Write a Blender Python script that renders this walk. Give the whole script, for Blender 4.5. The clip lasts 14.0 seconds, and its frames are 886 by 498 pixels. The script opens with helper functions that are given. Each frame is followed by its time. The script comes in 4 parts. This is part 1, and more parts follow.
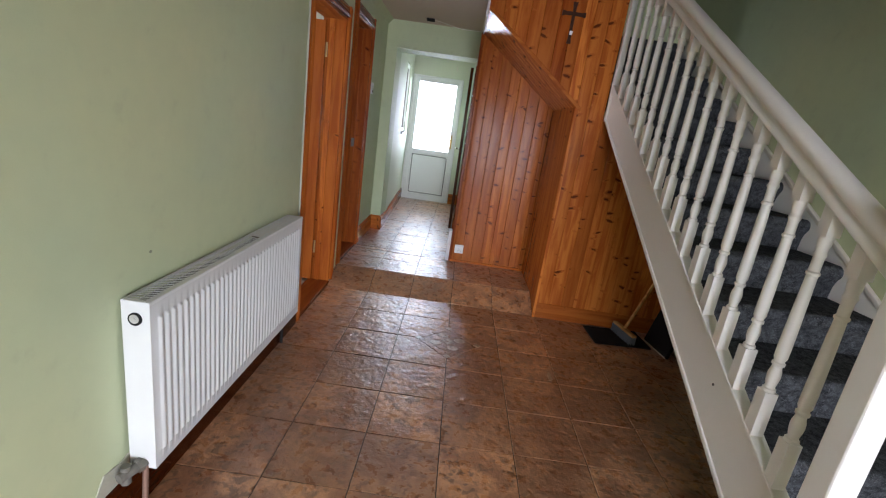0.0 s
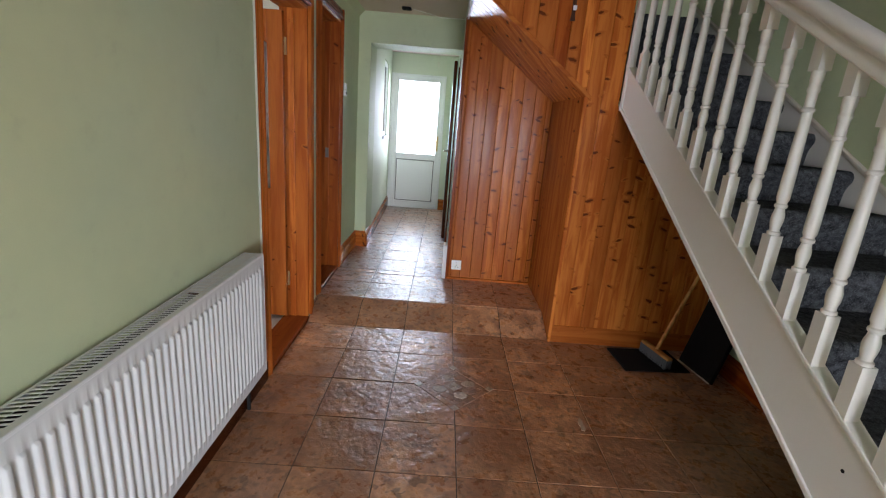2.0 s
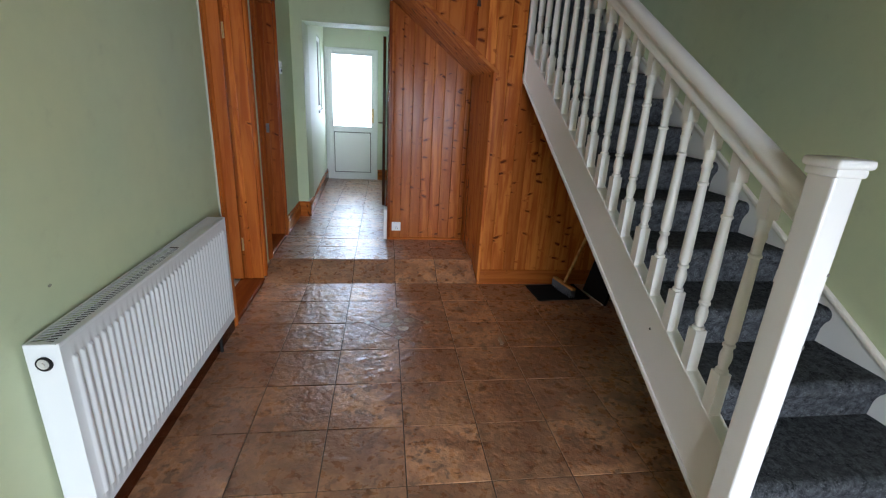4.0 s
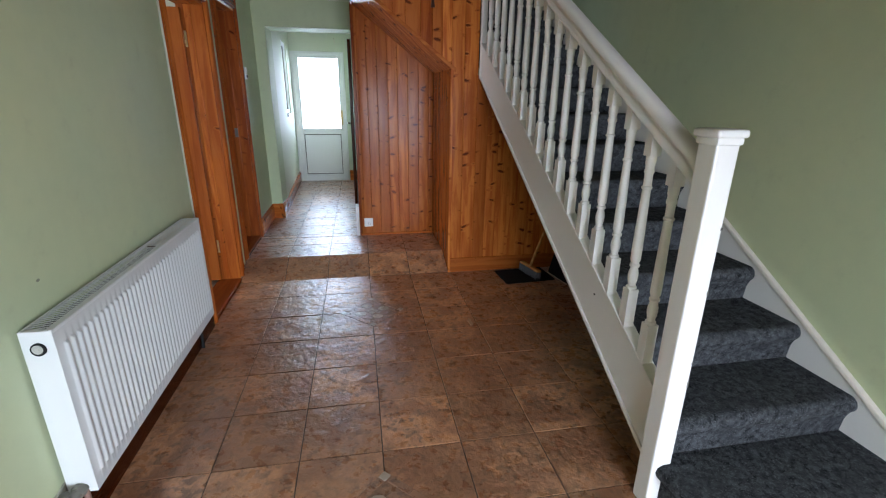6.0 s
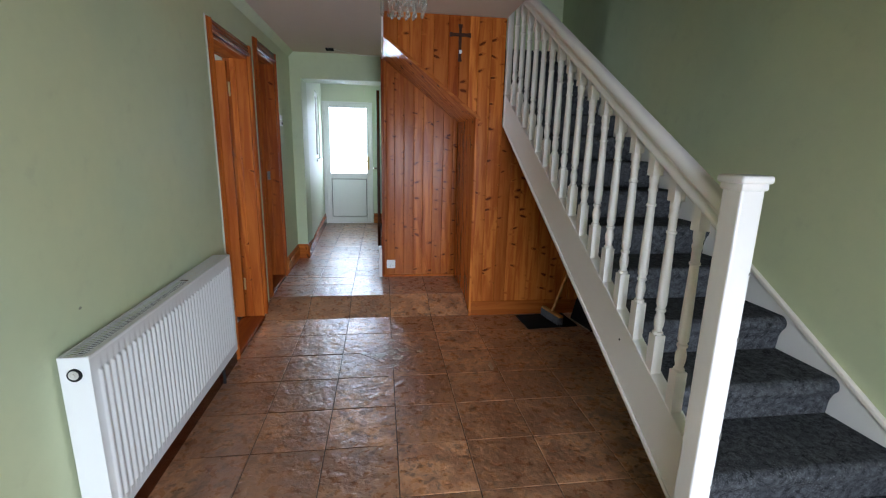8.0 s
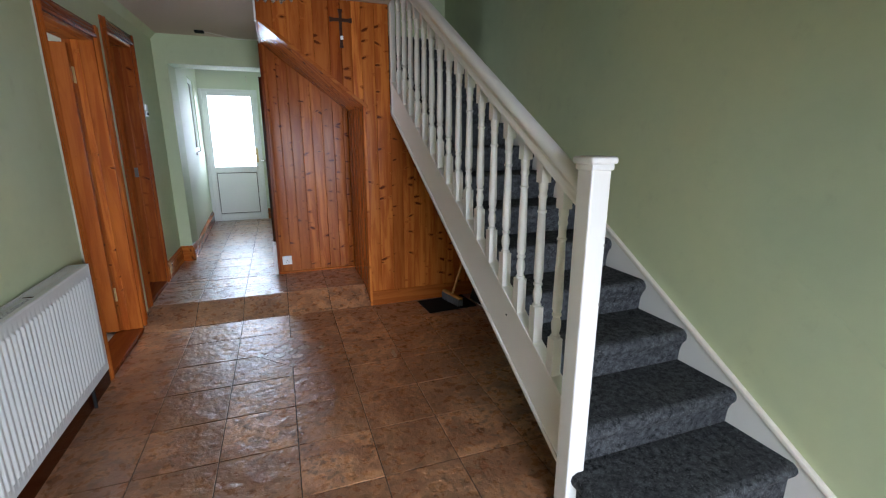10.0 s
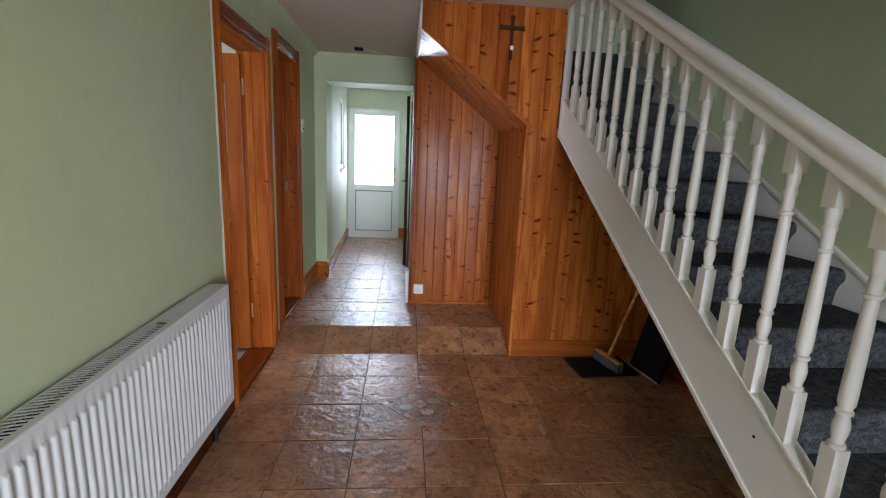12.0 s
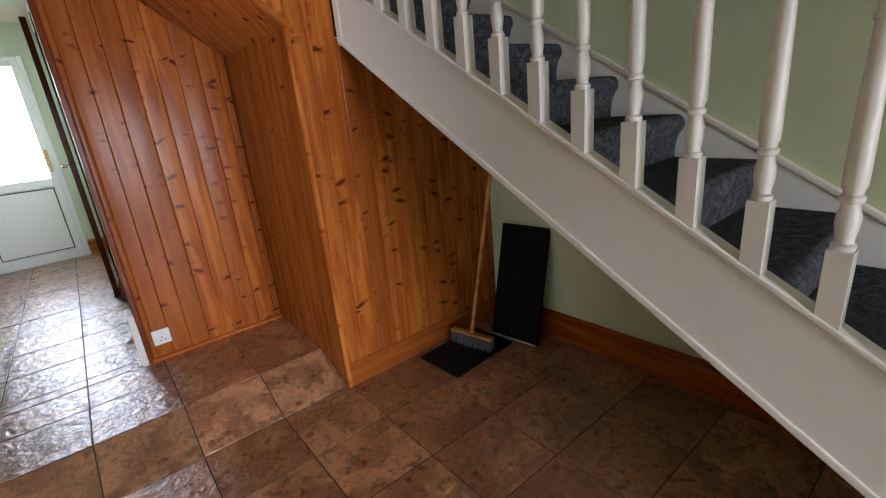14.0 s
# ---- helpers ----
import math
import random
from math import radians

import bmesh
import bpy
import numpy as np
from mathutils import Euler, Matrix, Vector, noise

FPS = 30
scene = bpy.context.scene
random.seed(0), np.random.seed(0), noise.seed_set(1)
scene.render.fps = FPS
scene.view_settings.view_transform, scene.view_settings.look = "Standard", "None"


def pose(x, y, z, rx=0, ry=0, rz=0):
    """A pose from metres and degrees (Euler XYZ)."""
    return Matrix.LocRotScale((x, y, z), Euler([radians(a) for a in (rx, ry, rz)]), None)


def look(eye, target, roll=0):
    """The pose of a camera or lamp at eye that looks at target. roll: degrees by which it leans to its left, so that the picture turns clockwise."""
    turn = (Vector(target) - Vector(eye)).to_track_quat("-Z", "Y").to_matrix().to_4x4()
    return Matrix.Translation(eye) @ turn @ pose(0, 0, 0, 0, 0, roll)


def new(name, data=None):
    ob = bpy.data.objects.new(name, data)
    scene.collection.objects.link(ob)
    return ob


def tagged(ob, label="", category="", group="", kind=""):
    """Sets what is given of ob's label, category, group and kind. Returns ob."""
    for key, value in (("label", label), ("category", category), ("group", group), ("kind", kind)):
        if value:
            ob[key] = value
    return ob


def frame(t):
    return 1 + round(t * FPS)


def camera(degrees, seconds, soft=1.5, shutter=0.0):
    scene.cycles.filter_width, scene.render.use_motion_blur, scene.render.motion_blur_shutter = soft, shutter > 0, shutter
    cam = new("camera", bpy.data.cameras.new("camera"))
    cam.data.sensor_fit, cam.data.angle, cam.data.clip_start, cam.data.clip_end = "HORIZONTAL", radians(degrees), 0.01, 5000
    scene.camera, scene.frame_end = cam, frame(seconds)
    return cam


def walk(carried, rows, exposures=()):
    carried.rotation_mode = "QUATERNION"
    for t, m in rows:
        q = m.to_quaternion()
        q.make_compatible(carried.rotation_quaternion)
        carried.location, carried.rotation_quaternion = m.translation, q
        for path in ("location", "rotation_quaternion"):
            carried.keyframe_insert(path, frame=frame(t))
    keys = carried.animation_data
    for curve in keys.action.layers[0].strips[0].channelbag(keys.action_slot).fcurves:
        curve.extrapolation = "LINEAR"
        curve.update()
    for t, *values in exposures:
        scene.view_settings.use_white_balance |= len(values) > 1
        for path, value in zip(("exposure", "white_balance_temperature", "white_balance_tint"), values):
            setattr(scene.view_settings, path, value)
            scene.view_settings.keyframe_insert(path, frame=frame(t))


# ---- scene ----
cam = camera(89.2, 14.0, 1.2)
PATH = [
    (0, (-0.779, 0.11, 1.411), (-0.794, 2.036, 0.872), 8.2),
    (0.5, (-0.651, 0.376, 1.438), (-0.696, 2.302, 0.902), 8.5),
    (1, (-0.677, 0.58, 1.434), (-0.773, 2.503, 0.894), 5.8),
    (1.5, (-0.781, 0.7, 1.403), (-0.846, 2.629, 0.879), 4.2),
    (2, (-0.832, 0.641, 1.415), (-0.807, 2.568, 0.879), 4.6),
    (2.5, (-0.797, 0.338, 1.43), (-0.668, 2.249, 0.854), 2.9),
    (3, (-0.79, 0.205, 1.454), (-0.588, 2.1, 0.846), 2.5),
    (3.5, (-0.791, 0.178, 1.449), (-0.557, 2.065, 0.826), 2.9),
    (5.8, (-0.718, -0.011, 1.445), (-0.336, 1.829, 0.76), 2.3),
    (6, (-0.721, -0.038, 1.436), (-0.373, 1.824, 0.797), 0.7),
    (6.5, (-0.738, -0.074, 1.446), (-0.395, 1.857, 1.054), -0.7),
    (7, (-0.745, -0.069, 1.442), (-0.417, 1.859, 1.021), -0.1),
    (9.3, (-0.742, -0.066, 1.409), (-0.521, 1.867, 0.945), 2.1),
    (9.5, (-0.718, -0.068, 1.422), (-0.319, 1.831, 0.939), 0.6),
    (10, (-0.661, -0.098, 1.427), (-0.003, 1.725, 0.934), 0.1),
    (10.5, (-0.696, -0.076, 1.416), (-0.178, 1.787, 0.907), 2.5),
    (11, (-0.766, -0.016, 1.437), (-0.707, 1.914, 0.914), 3.0),
    (11.5, (-0.794, 0.203, 1.404), (-0.796, 2.139, 0.902), 2.8),
    (12, (-0.809, 0.487, 1.412), (-0.629, 2.438, 1.012), 2.6),
    (12.5, (-0.682, 0.764, 1.412), (-0.323, 2.688, 1.003), 2.6),
    (13, (-0.629, 0.995, 1.399), (-0.032, 2.839, 0.904), 0.2),
    (13.5, (-0.724, 1.29, 1.331), (0.263, 2.943, 0.788), -3.2),
    (14, (-0.776, 1.667, 1.312), (0.388, 3.17, 0.69), -5.5),
]
walk(cam, [(t, look(eye, target, roll)) for t, eye, target, roll in PATH],
     [(0, 0.08, 6450, 17), (0.5, -0.09, 6450, 17), (1.4, 0.12, 6450, 17), (2.0, 0.15, 6450, 16), (3.0, 0.02, 6050, 11), (6.5, 0.02, 6000, 12), (11.0, -0.04, 6150, 12), (12.0, 0.06, 6250, 15), (13.0, 0.20, 6350, 19), (14.0, 0.24, 6500, 19)])

# ---------------------------------------------------------------- light
world = bpy.data.worlds.new("overcast_sky")
scene.world = world
world.use_nodes = True
_n = world.node_tree.nodes
_sky = _n.new("ShaderNodeTexSky")
_sky.sky_type, _sky.sun_disc = "NISHITA", False
_sky.sun_elevation, _sky.sun_rotation = radians(38), radians(200)
world.node_tree.links.new(_sky.outputs[0], _n["Background"].inputs[0])
_n["Background"].inputs[1].default_value = 0.12

sun = new("sun", bpy.data.lights.new("sun", "SUN"))
sun.data.energy, sun.data.angle, sun.data.color = 0.8, radians(20), (1.0, 0.97, 0.92)
sun.matrix_world = look((-3, -6, 6), (0, 0, 0))


def opening_light(name, eye, target, w, h, watts, color, spread=150):
    """Daylight that enters by an opening."""
    ob = new(name, bpy.data.lights.new(name, "AREA"))
    ob.data.shape, ob.data.size, ob.data.size_y = "RECTANGLE", w, h
    ob.data.energy, ob.data.color = watts, color
    ob.data.spread = radians(spread)
    ob.matrix_world = look(eye, target)
    return ob


DAY, COOL = (0.845, 0.92, 1.0), (0.74, 0.85, 1.0)
opening_light("daylight_back_door", (-1.28, 7.86, 1.46), (-1.28, 0, 1.0), 0.72, 1.16, 3, COOL, 120)
opening_light("daylight_side_window", (-1.86, 6.85, 1.67), (0, 6.95, 1.6), 0.6, 0.95, 0.5, COOL)
opening_light("daylight_front_glazing", (-0.05, -2.37, 0.95), (-1.10, 3, -1.20), 1.6, 1.5, 88, DAY, 104)
opening_light("daylight_room", (-4.15, 2.6, 1.6), (-2, 2.6, 1.3), 1.2, 1.2, 34, DAY)
opening_light("daylight_kitchen", (-4.15, 4.55, 1.6), (-2, 4.55, 1.3), 0.8, 0.9, 5, DAY)


# ---------------------------------------------------------------- materials
def shader(name):
    m = bpy.data.materials.new(name)
    m.use_nodes = True
    t = m.node_tree
    return m, t, t.nodes["Principled BSDF"]


def node(t, kind, **values):
    n = t.nodes.new(kind)
    for key, value in values.items():
        n.inputs[key.replace("_", " ")].default_value = value
    return n


def math_node(t, op, a, b=0.5):
    n = t.nodes.new("ShaderNodeMath")
    n.operation = op
    for i, v in enumerate((a, b)):
        if isinstance(v, (int, float)):
            n.inputs[i].default_value = v
        else:
            t.links.new(v, n.inputs[i])
    return n.outputs[0]


def mix(t, fac, a, b, blend="MIX"):
    n = t.nodes.new("ShaderNodeMix")
    n.data_type, n.blend_type = "RGBA", blend
    for i, v in ((0, fac), (6, a), (7, b)):
        if isinstance(v, (int, float)):
            n.inputs[i].default_value = v
        elif isinstance(v, tuple):
            n.inputs[i].default_value = (*v, 1)
        else:
            t.links.new(v, n.inputs[i])
    return n.outputs[2]


def step(t, value, lo, hi):
    n = t.nodes.new("ShaderNodeMapRange")
    n.interpolation_type = "SMOOTHSTEP"
    n.inputs[1].default_value, n.inputs[2].default_value = lo, hi
    t.links.new(value, n.inputs[0])
    return n.outputs[0]


def coords(t, shift=True, scale=(1, 1, 1)):
    """Object coordinates, moved at random from piece to piece."""
    c = t.nodes.new("ShaderNodeTexCoord").outputs["Object"]
    if shift:
        r = t.nodes.new("ShaderNodeObjectInfo").outputs["Random"]
        v = t.nodes.new("ShaderNodeVectorMath")
        v.operation = "MULTIPLY_ADD"
        comb = t.nodes.new("ShaderNodeCombineXYZ")
        for i in range(3):
            t.links.new(r, comb.inputs[i])
        t.links.new(comb.outputs[0], v.inputs[0])
        v.inputs[1].default_value = (17.3, 23.1, 31.7)
        t.links.new(c, v.inputs[2])
        c = v.outputs[0]
    if scale != (1, 1, 1):
        m = t.nodes.new("ShaderNodeMapping")
        m.inputs["Scale"].default_value = scale
        t.links.new(c, m.inputs[0])
        c = m.outputs[0]
    return c


def noise_tex(t, vec, scale, detail=4, rough=0.55, distort=0.0, kind="FBM"):
    n = t.nodes.new("ShaderNodeTexNoise")
    n.noise_type = kind
    n.inputs["Scale"].default_value, n.inputs["Detail"].default_value = scale, detail
    n.inputs["Roughness"].default_value, n.inputs["Distortion"].default_value = rough, distort
    t.links.new(vec, n.inputs["Vector"])
    return n.outputs["Fac"]


def relief(t, b, height, strength, distance, under=None):
    n = t.nodes.new("ShaderNodeBump")
    n.inputs["Strength"].default_value, n.inputs["Distance"].default_value = strength, distance
    t.links.new(height, n.inputs["Height"])
    if under is not None:
        t.links.new(under, n.inputs["Normal"])
    t.links.new(n.outputs[0], b.inputs["Normal"])
    return n.outputs[0]


def paint(name, color, rough=0.6, mottle=0.08, grain=220, bump=0.15, dirt=(0.25, 0.22, 0.17), dirt_amount=0.0, shift=False, tint=None):
    m, t, b = shader(name)
    c = coords(t, shift)
    big = noise_tex(t, c, 1.7, 3)
    small = noise_tex(t, c, 14, 5)
    low = tuple(x * (1 - mottle) for x in color)
    col = mix(t, big, low, tuple(min(1, x * (1 + mottle * 0.6)) for x in color))
    if tint:
        col = mix(t, step(t, noise_tex(t, c, 0.8, 2), 0.35, 0.65), col, tint)
    col = mix(t, math_node(t, "MULTIPLY", small, 0.42), col, low)
    if dirt_amount:
        d = step(t, noise_tex(t, c, 7, 8, 0.7), 0.56, 0.78)
        col = mix(t, math_node(t, "MULTIPLY", d, dirt_amount), col, dirt)
    t.links.new(col, b.inputs["Base Color"])
    r = t.nodes.new("ShaderNodeMapRange")
    r.inputs[3].default_value, r.inputs[4].default_value = rough - 0.07, rough + 0.1
    t.links.new(small, r.inputs[0])
    t.links.new(r.outputs[0], b.inputs["Roughness"])
    first = relief(t, b, noise_tex(t, c, grain, 3), bump, 0.002)
    relief(t, b, noise_tex(t, c, 9, 3), bump, 0.004, first)
    return m


def pine(name, axis, tone=(1, 1, 1), knots=1.0, gloss=0.11):
    """Varnished knotty pine, grain along the axis."""
    m, t, b = shader(name)
    c = coords(t)
    s = t.nodes.new("ShaderNodeSeparateXYZ")
    t.links.new(c, s.inputs[0])
    ax = "xyz".index(axis)
    u = math_node(t, "ADD", s.outputs[(ax + 1) % 3], s.outputs[(ax + 2) % 3])
    v = s.outputs[ax]
    # knots: tilted flat ellipses, one at most in each cell of about 12 by 10 cm
    uv = t.nodes.new("ShaderNodeCombineXYZ")
    t.links.new(math_node(t, "MULTIPLY", u, 8.5), uv.inputs[0])
    t.links.new(math_node(t, "MULTIPLY", v, 10.0), uv.inputs[1])
    vor = t.nodes.new("ShaderNodeTexVoronoi")
    vor.voronoi_dimensions = "2D"
    vor.inputs["Scale"].default_value = 1.0
    t.links.new(uv.outputs[0], vor.inputs["Vector"])
    pick = t.nodes.new("ShaderNodeSeparateColor")
    t.links.new(vor.outputs["Color"], pick.inputs[0])
    mid = t.nodes.new("ShaderNodeSeparateXYZ")
    t.links.new(vor.outputs["Position"], mid.inputs[0])
    wob = math_node(t, "MULTIPLY", math_node(t, "SUBTRACT", noise_tex(t, c, 75, 3), 0.5), 0.026)
    du = math_node(t, "DIVIDE", math_node(t, "SUBTRACT", math_node(t, "MULTIPLY", u, 8.5), mid.outputs[0]), 8.5)
    dv = math_node(t, "DIVIDE", math_node(t, "SUBTRACT", math_node(t, "MULTIPLY", v, 10.0), mid.outputs[1]), 10.0)
    lean = math_node(t, "MULTIPLY", math_node(t, "SUBTRACT", pick.outputs[1], 0.5), 0.9)
    dv = math_node(t, "MULTIPLY", math_node(t, "ADD", dv, math_node(t, "MULTIPLY", du, lean)), 2.5)
    far = math_node(t, "SQRT", math_node(t, "ADD", math_node(t, "MULTIPLY", du, du), math_node(t, "MULTIPLY", dv, dv)))
    far = math_node(t, "ADD", far, wob)
    size = math_node(t, "MULTIPLY", step(t, pick.outputs[0], 1 - 0.75 * knots, 1.12), 0.028)
    near = math_node(t, "SUBTRACT", size, far)
    core = step(t, near, -0.003, 0.006)
    halo = math_node(t, "MULTIPLY", step(t, near, -0.030, 0.0), step(t, size, 0.0, 0.004))
    grain_v = t.nodes.new("ShaderNodeCombineXYZ")
    t.links.new(math_node(t, "ADD", math_node(t, "MULTIPLY", u, 22), math_node(t, "MULTIPLY", halo, 1.4)), grain_v.inputs[0])
    t.links.new(math_node(t, "MULTIPLY", v, 1.7), grain_v.inputs[1])
    streak = noise_tex(t, grain_v.outputs[0], 1.0, 5, 0.6, 0.6)
    fine = t.nodes.new("ShaderNodeCombineXYZ")
    t.links.new(math_node(t, "MULTIPLY", u, 260), fine.inputs[0])
    t.links.new(math_node(t, "MULTIPLY", v, 9), fine.inputs[1])
    pores = noise_tex(t, fine.outputs[0], 1.0, 3)
    k = lambda *x: tuple(a * d for a, d in zip(x, tone))
    col = mix(t, step(t, streak, 0.36, 0.64), k(0.66, 0.215, 0.038), k(0.37, 0.084, 0.014))
    col = mix(t, math_node(t, "MULTIPLY", pores, 0.2), col, k(0.24, 0.06, 0.012))
    rnd = t.nodes.new("ShaderNodeObjectInfo").outputs["Random"]
    col = mix(t, math_node(t, "MULTIPLY", rnd, 0.72), col, k(0.23, 0.058, 0.012))
    col = mix(t, math_node(t, "MULTIPLY", halo, 0.45), col, k(0.26, 0.07, 0.014))
    col = mix(t, math_node(t, "MULTIPLY", core, 0.92), col, k(0.085, 0.019, 0.006))
    t.links.new(col, b.inputs["Base Color"])
    r = t.nodes.new("ShaderNodeMapRange")
    b.inputs["Specular IOR Level"].default_value = gloss
    r.inputs[3].default_value, r.inputs[4].default_value = 0.16, 0.30
    t.links.new(noise_tex(t, c, 6, 4), r.inputs[0])
    t.links.new(r.outputs[0], b.inputs["Roughness"])
    first = relief(t, b, streak, 0.12, 0.002)
    relief(t, b, noise_tex(t, c, 5, 2), 0.2, 0.006, first)
    return m


def stone_tile(name, a, bb, cc, rough=0.27, bump=0.55):
    """Brown riven tile with blotches, a wrinkled glaze and a tone of its own."""
    m, t, b = shader(name)
    c = coords(t)
    big = noise_tex(t, c, 4.5, 4, 0.6, 0.4)
    mid = noise_tex(t, c, 17, 5, 0.65, 0.3)
    col = mix(t, step(t, big, 0.43, 0.57), tuple(x * 0.8 for x in a), bb)
    col = mix(t, math_node(t, "MULTIPLY", step(t, mid, 0.44, 0.66), 0.52), col, cc)
    spots = noise_tex(t, c, 29, 3, 0.5, 0.4)
    zone = step(t, noise_tex(t, c, 7, 2), 0.34, 0.52)
    dark = math_node(t, "MULTIPLY", step(t, spots, 0.50, 0.63), zone)
    col = mix(t, math_node(t, "MULTIPLY", dark, 0.76), col, tuple(x * 0.24 for x in a))
    rnd = t.nodes.new("ShaderNodeObjectInfo").outputs["Random"]
    col = mix(t, math_node(t, "MULTIPLY", rnd, 0.62), col, tuple(x * 0.42 for x in a))
    dust = step(t, noise_tex(t, c, 130, 2), 0.74, 0.8)
    col = mix(t, math_node(t, "MULTIPLY", dust, 0.35), col, (0.36, 0.3, 0.24))
    t.links.new(col, b.inputs["Base Color"])
    b.inputs["Specular IOR Level"].default_value = 0.95
    r = t.nodes.new("ShaderNodeMapRange")
    r.inputs[3].default_value, r.inputs[4].default_value = rough - 0.05, rough + 0.12
    t.links.new(mid, r.inputs[0])
    t.links.new(r.outputs[0], b.inputs["Roughness"])
    ridge = math_node(t, "ABSOLUTE", math_node(t, "SUBTRACT", noise_tex(t, c, 24, 3, 0.55, 0.5), 0.5))
    first = relief(t, b, step(t, ridge, 0.0, 0.06), bump * 0.40, 0.0012)
    second = relief(t, b, noise_tex(t, c, 34, 3, 0.55, 0.4), bump, 0.0052, first)
    third = relief(t, b, noise_tex(t, c, 11, 2, 0.5, 0.5), bump, 0.0105, second)
    b.inputs["Coat Weight"].default_value, b.inputs["Coat Roughness"].default_value = 0.72, 0.31
    t.links.new(third, b.inputs["Coat Normal"])
    return m


def carpet_material():
    m, t, b = shader("grey_carpet")
    c = coords(t)
    pile = noise_tex(t, c, 170, 4, 0.75)
    tuft = noise_tex(t, c, 38, 5, 0.75, 0.3)
    wear = noise_tex(t, c, 9, 3)
    col = mix(t, step(t, tuft, 0.3, 0.7), (0.009, 0.0095, 0.0105), (0.084, 0.087, 0.094))
    col = mix(t, math_node(t, "MULTIPLY", step(t, pile, 0.52, 0.70), 0.55), col, (0.22, 0.225, 0.24))
    col = mix(t, math_node(t, "MULTIPLY", step(t, wear, 0.45, 0.7), 0.4), col, (0.032, 0.034, 0.038))
    t.links.new(col, b.inputs["Base Color"])
    b.inputs["Roughness"].default_value = 1.0
    b.inputs["Specular IOR Level"].default_value = 0.1
    b.inputs["Sheen Weight"].default_value = 0.0
    first = relief(t, b, pile, 0.9, 0.004)
    relief(t, b, tuft, 0.6, 0.006, first)
    return m


def simple(name, color, rough=0.5, metal=0.0, grain=60, vary=0.15, bump=0.1, spec=0.5):
    m, t, b = shader(name)
    c = coords(t)
    n = noise_tex(t, c, grain, 4)
    t.links.new(mix(t, n, tuple(x * (1 - vary) for x in color), tuple(min(1, x * (1 + vary)) for x in color)), b.inputs["Base Color"])
    b.inputs["Roughness"].default_value, b.inputs["Metallic"].default_value = rough, metal
    b.inputs["Specular IOR Level"].default_value = spec
    relief(t, b, n, bump, 0.001)
    return m


def clear_glass(name, tint=(1, 1, 1), gloss=0.08, rough=0.02, milk=0.0):
    m, t, _ = shader(name)
    t.nodes.remove(t.nodes["Principled BSDF"])
    out = t.nodes["Material Output"]
    clear, shine = t.nodes.new("ShaderNodeBsdfTransparent"), t.nodes.new("ShaderNodeBsdfGlossy")
    clear.inputs[0].default_value = (*tint, 1)
    shine.inputs["Roughness"].default_value = rough
    ms = t.nodes.new("ShaderNodeMixShader")
    ms.inputs[0].default_value = gloss
    t.links.new(clear.outputs[0], ms.inputs[1])
    t.links.new(shine.outputs[0], ms.inputs[2])
    last = ms
    if milk:
        haze = t.nodes.new("ShaderNodeBsdfTranslucent")
        haze.inputs[0].default_value = (0.85, 0.86, 0.85, 1)
        last = t.nodes.new("ShaderNodeMixShader")
        last.inputs[0].default_value = milk
        t.links.new(ms.outputs[0], last.inputs[1])
        t.links.new(haze.outputs[0], last.inputs[2])
    t.links.new(last.outputs[0], out.inputs[0])
    return m


GREEN = paint("sage_green_wall_paint", (0.503, 0.580, 0.380), 0.62, 0.19, 240, 0.22, (0.36, 0.36, 0.25), 0.30, False, (0.55, 0.577, 0.345))
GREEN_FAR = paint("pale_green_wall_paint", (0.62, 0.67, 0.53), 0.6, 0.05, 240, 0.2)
CEIL = paint("ceiling_paint", (0.60, 0.50, 0.405), 0.8, 0.04, 160, 0.3)
CREAM = paint("room_plaster", (0.66, 0.62, 0.54), 0.8, 0.05)
PLASTER = paint("bare_plaster_patch", (0.46, 0.44, 0.35), 0.85, 0.2, 90, 0.6, (0.3, 0.24, 0.16), 0.6)
GLOSS = paint("white_gloss_paint", (0.76, 0.735, 0.70), 0.34, 0.04, 60, 0.06, (0.42, 0.36, 0.28), 0.12, True)
SKIRT_WHITE = paint("yellowed_white_gloss", (0.66, 0.60, 0.52), 0.45, 0.05, 60, 0.08, (0.5, 0.38, 0.3), 0.3)
ENAMEL = paint("radiator_enamel", (0.64, 0.65, 0.645), 0.32, 0.02, 90, 0.03, (0.5, 0.46, 0.4), 0.1)
UPVC = paint("white_upvc", (0.78, 0.80, 0.80), 0.3, 0.02, 60, 0.02)
PLASTIC = paint("white_plastic", (0.80, 0.80, 0.78), 0.35, 0.02, 60, 0.02)
PINE_Z, PINE_X, PINE_Y = pine("varnished_pine", "z"), pine("varnished_pine_level", "x"), pine("varnished_pine_long", "y")
# red-brown skirting, taken nearly to black for the shade under the radiator
PINE_RED_SHADE = pine("shaded_red_skirting", "y", (0.10, 0.065, 0.065), 0.3)
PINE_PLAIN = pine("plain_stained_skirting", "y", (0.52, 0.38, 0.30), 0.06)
PINE_DARK = pine("dark_varnished_pine", "z", (0.55, 0.42, 0.4), 0.7)
PINE_DARK_Y = pine("dark_and_shaded_pine_long", "y", (0.5, 0.36, 0.34), 0.5)
PINE_LEAF = pine("clear_pine", "z", (1.0, 0.92, 0.80), 0.25, 0.22)
# red-brown pine of the kitchen frame, toned down for shade in the doorway
PINE_LINING = pine("shaded_red_brown_pine", "z", (0.78, 0.66, 0.58), 0.7, 0.35)
PINE_PANEL = pine("clear_pine_side_panel", "z", (0.78, 0.72, 0.7), 0.35)
BROWN = pine("brown_stained_wood", "z", (0.28, 0.22, 0.2), 0.2)
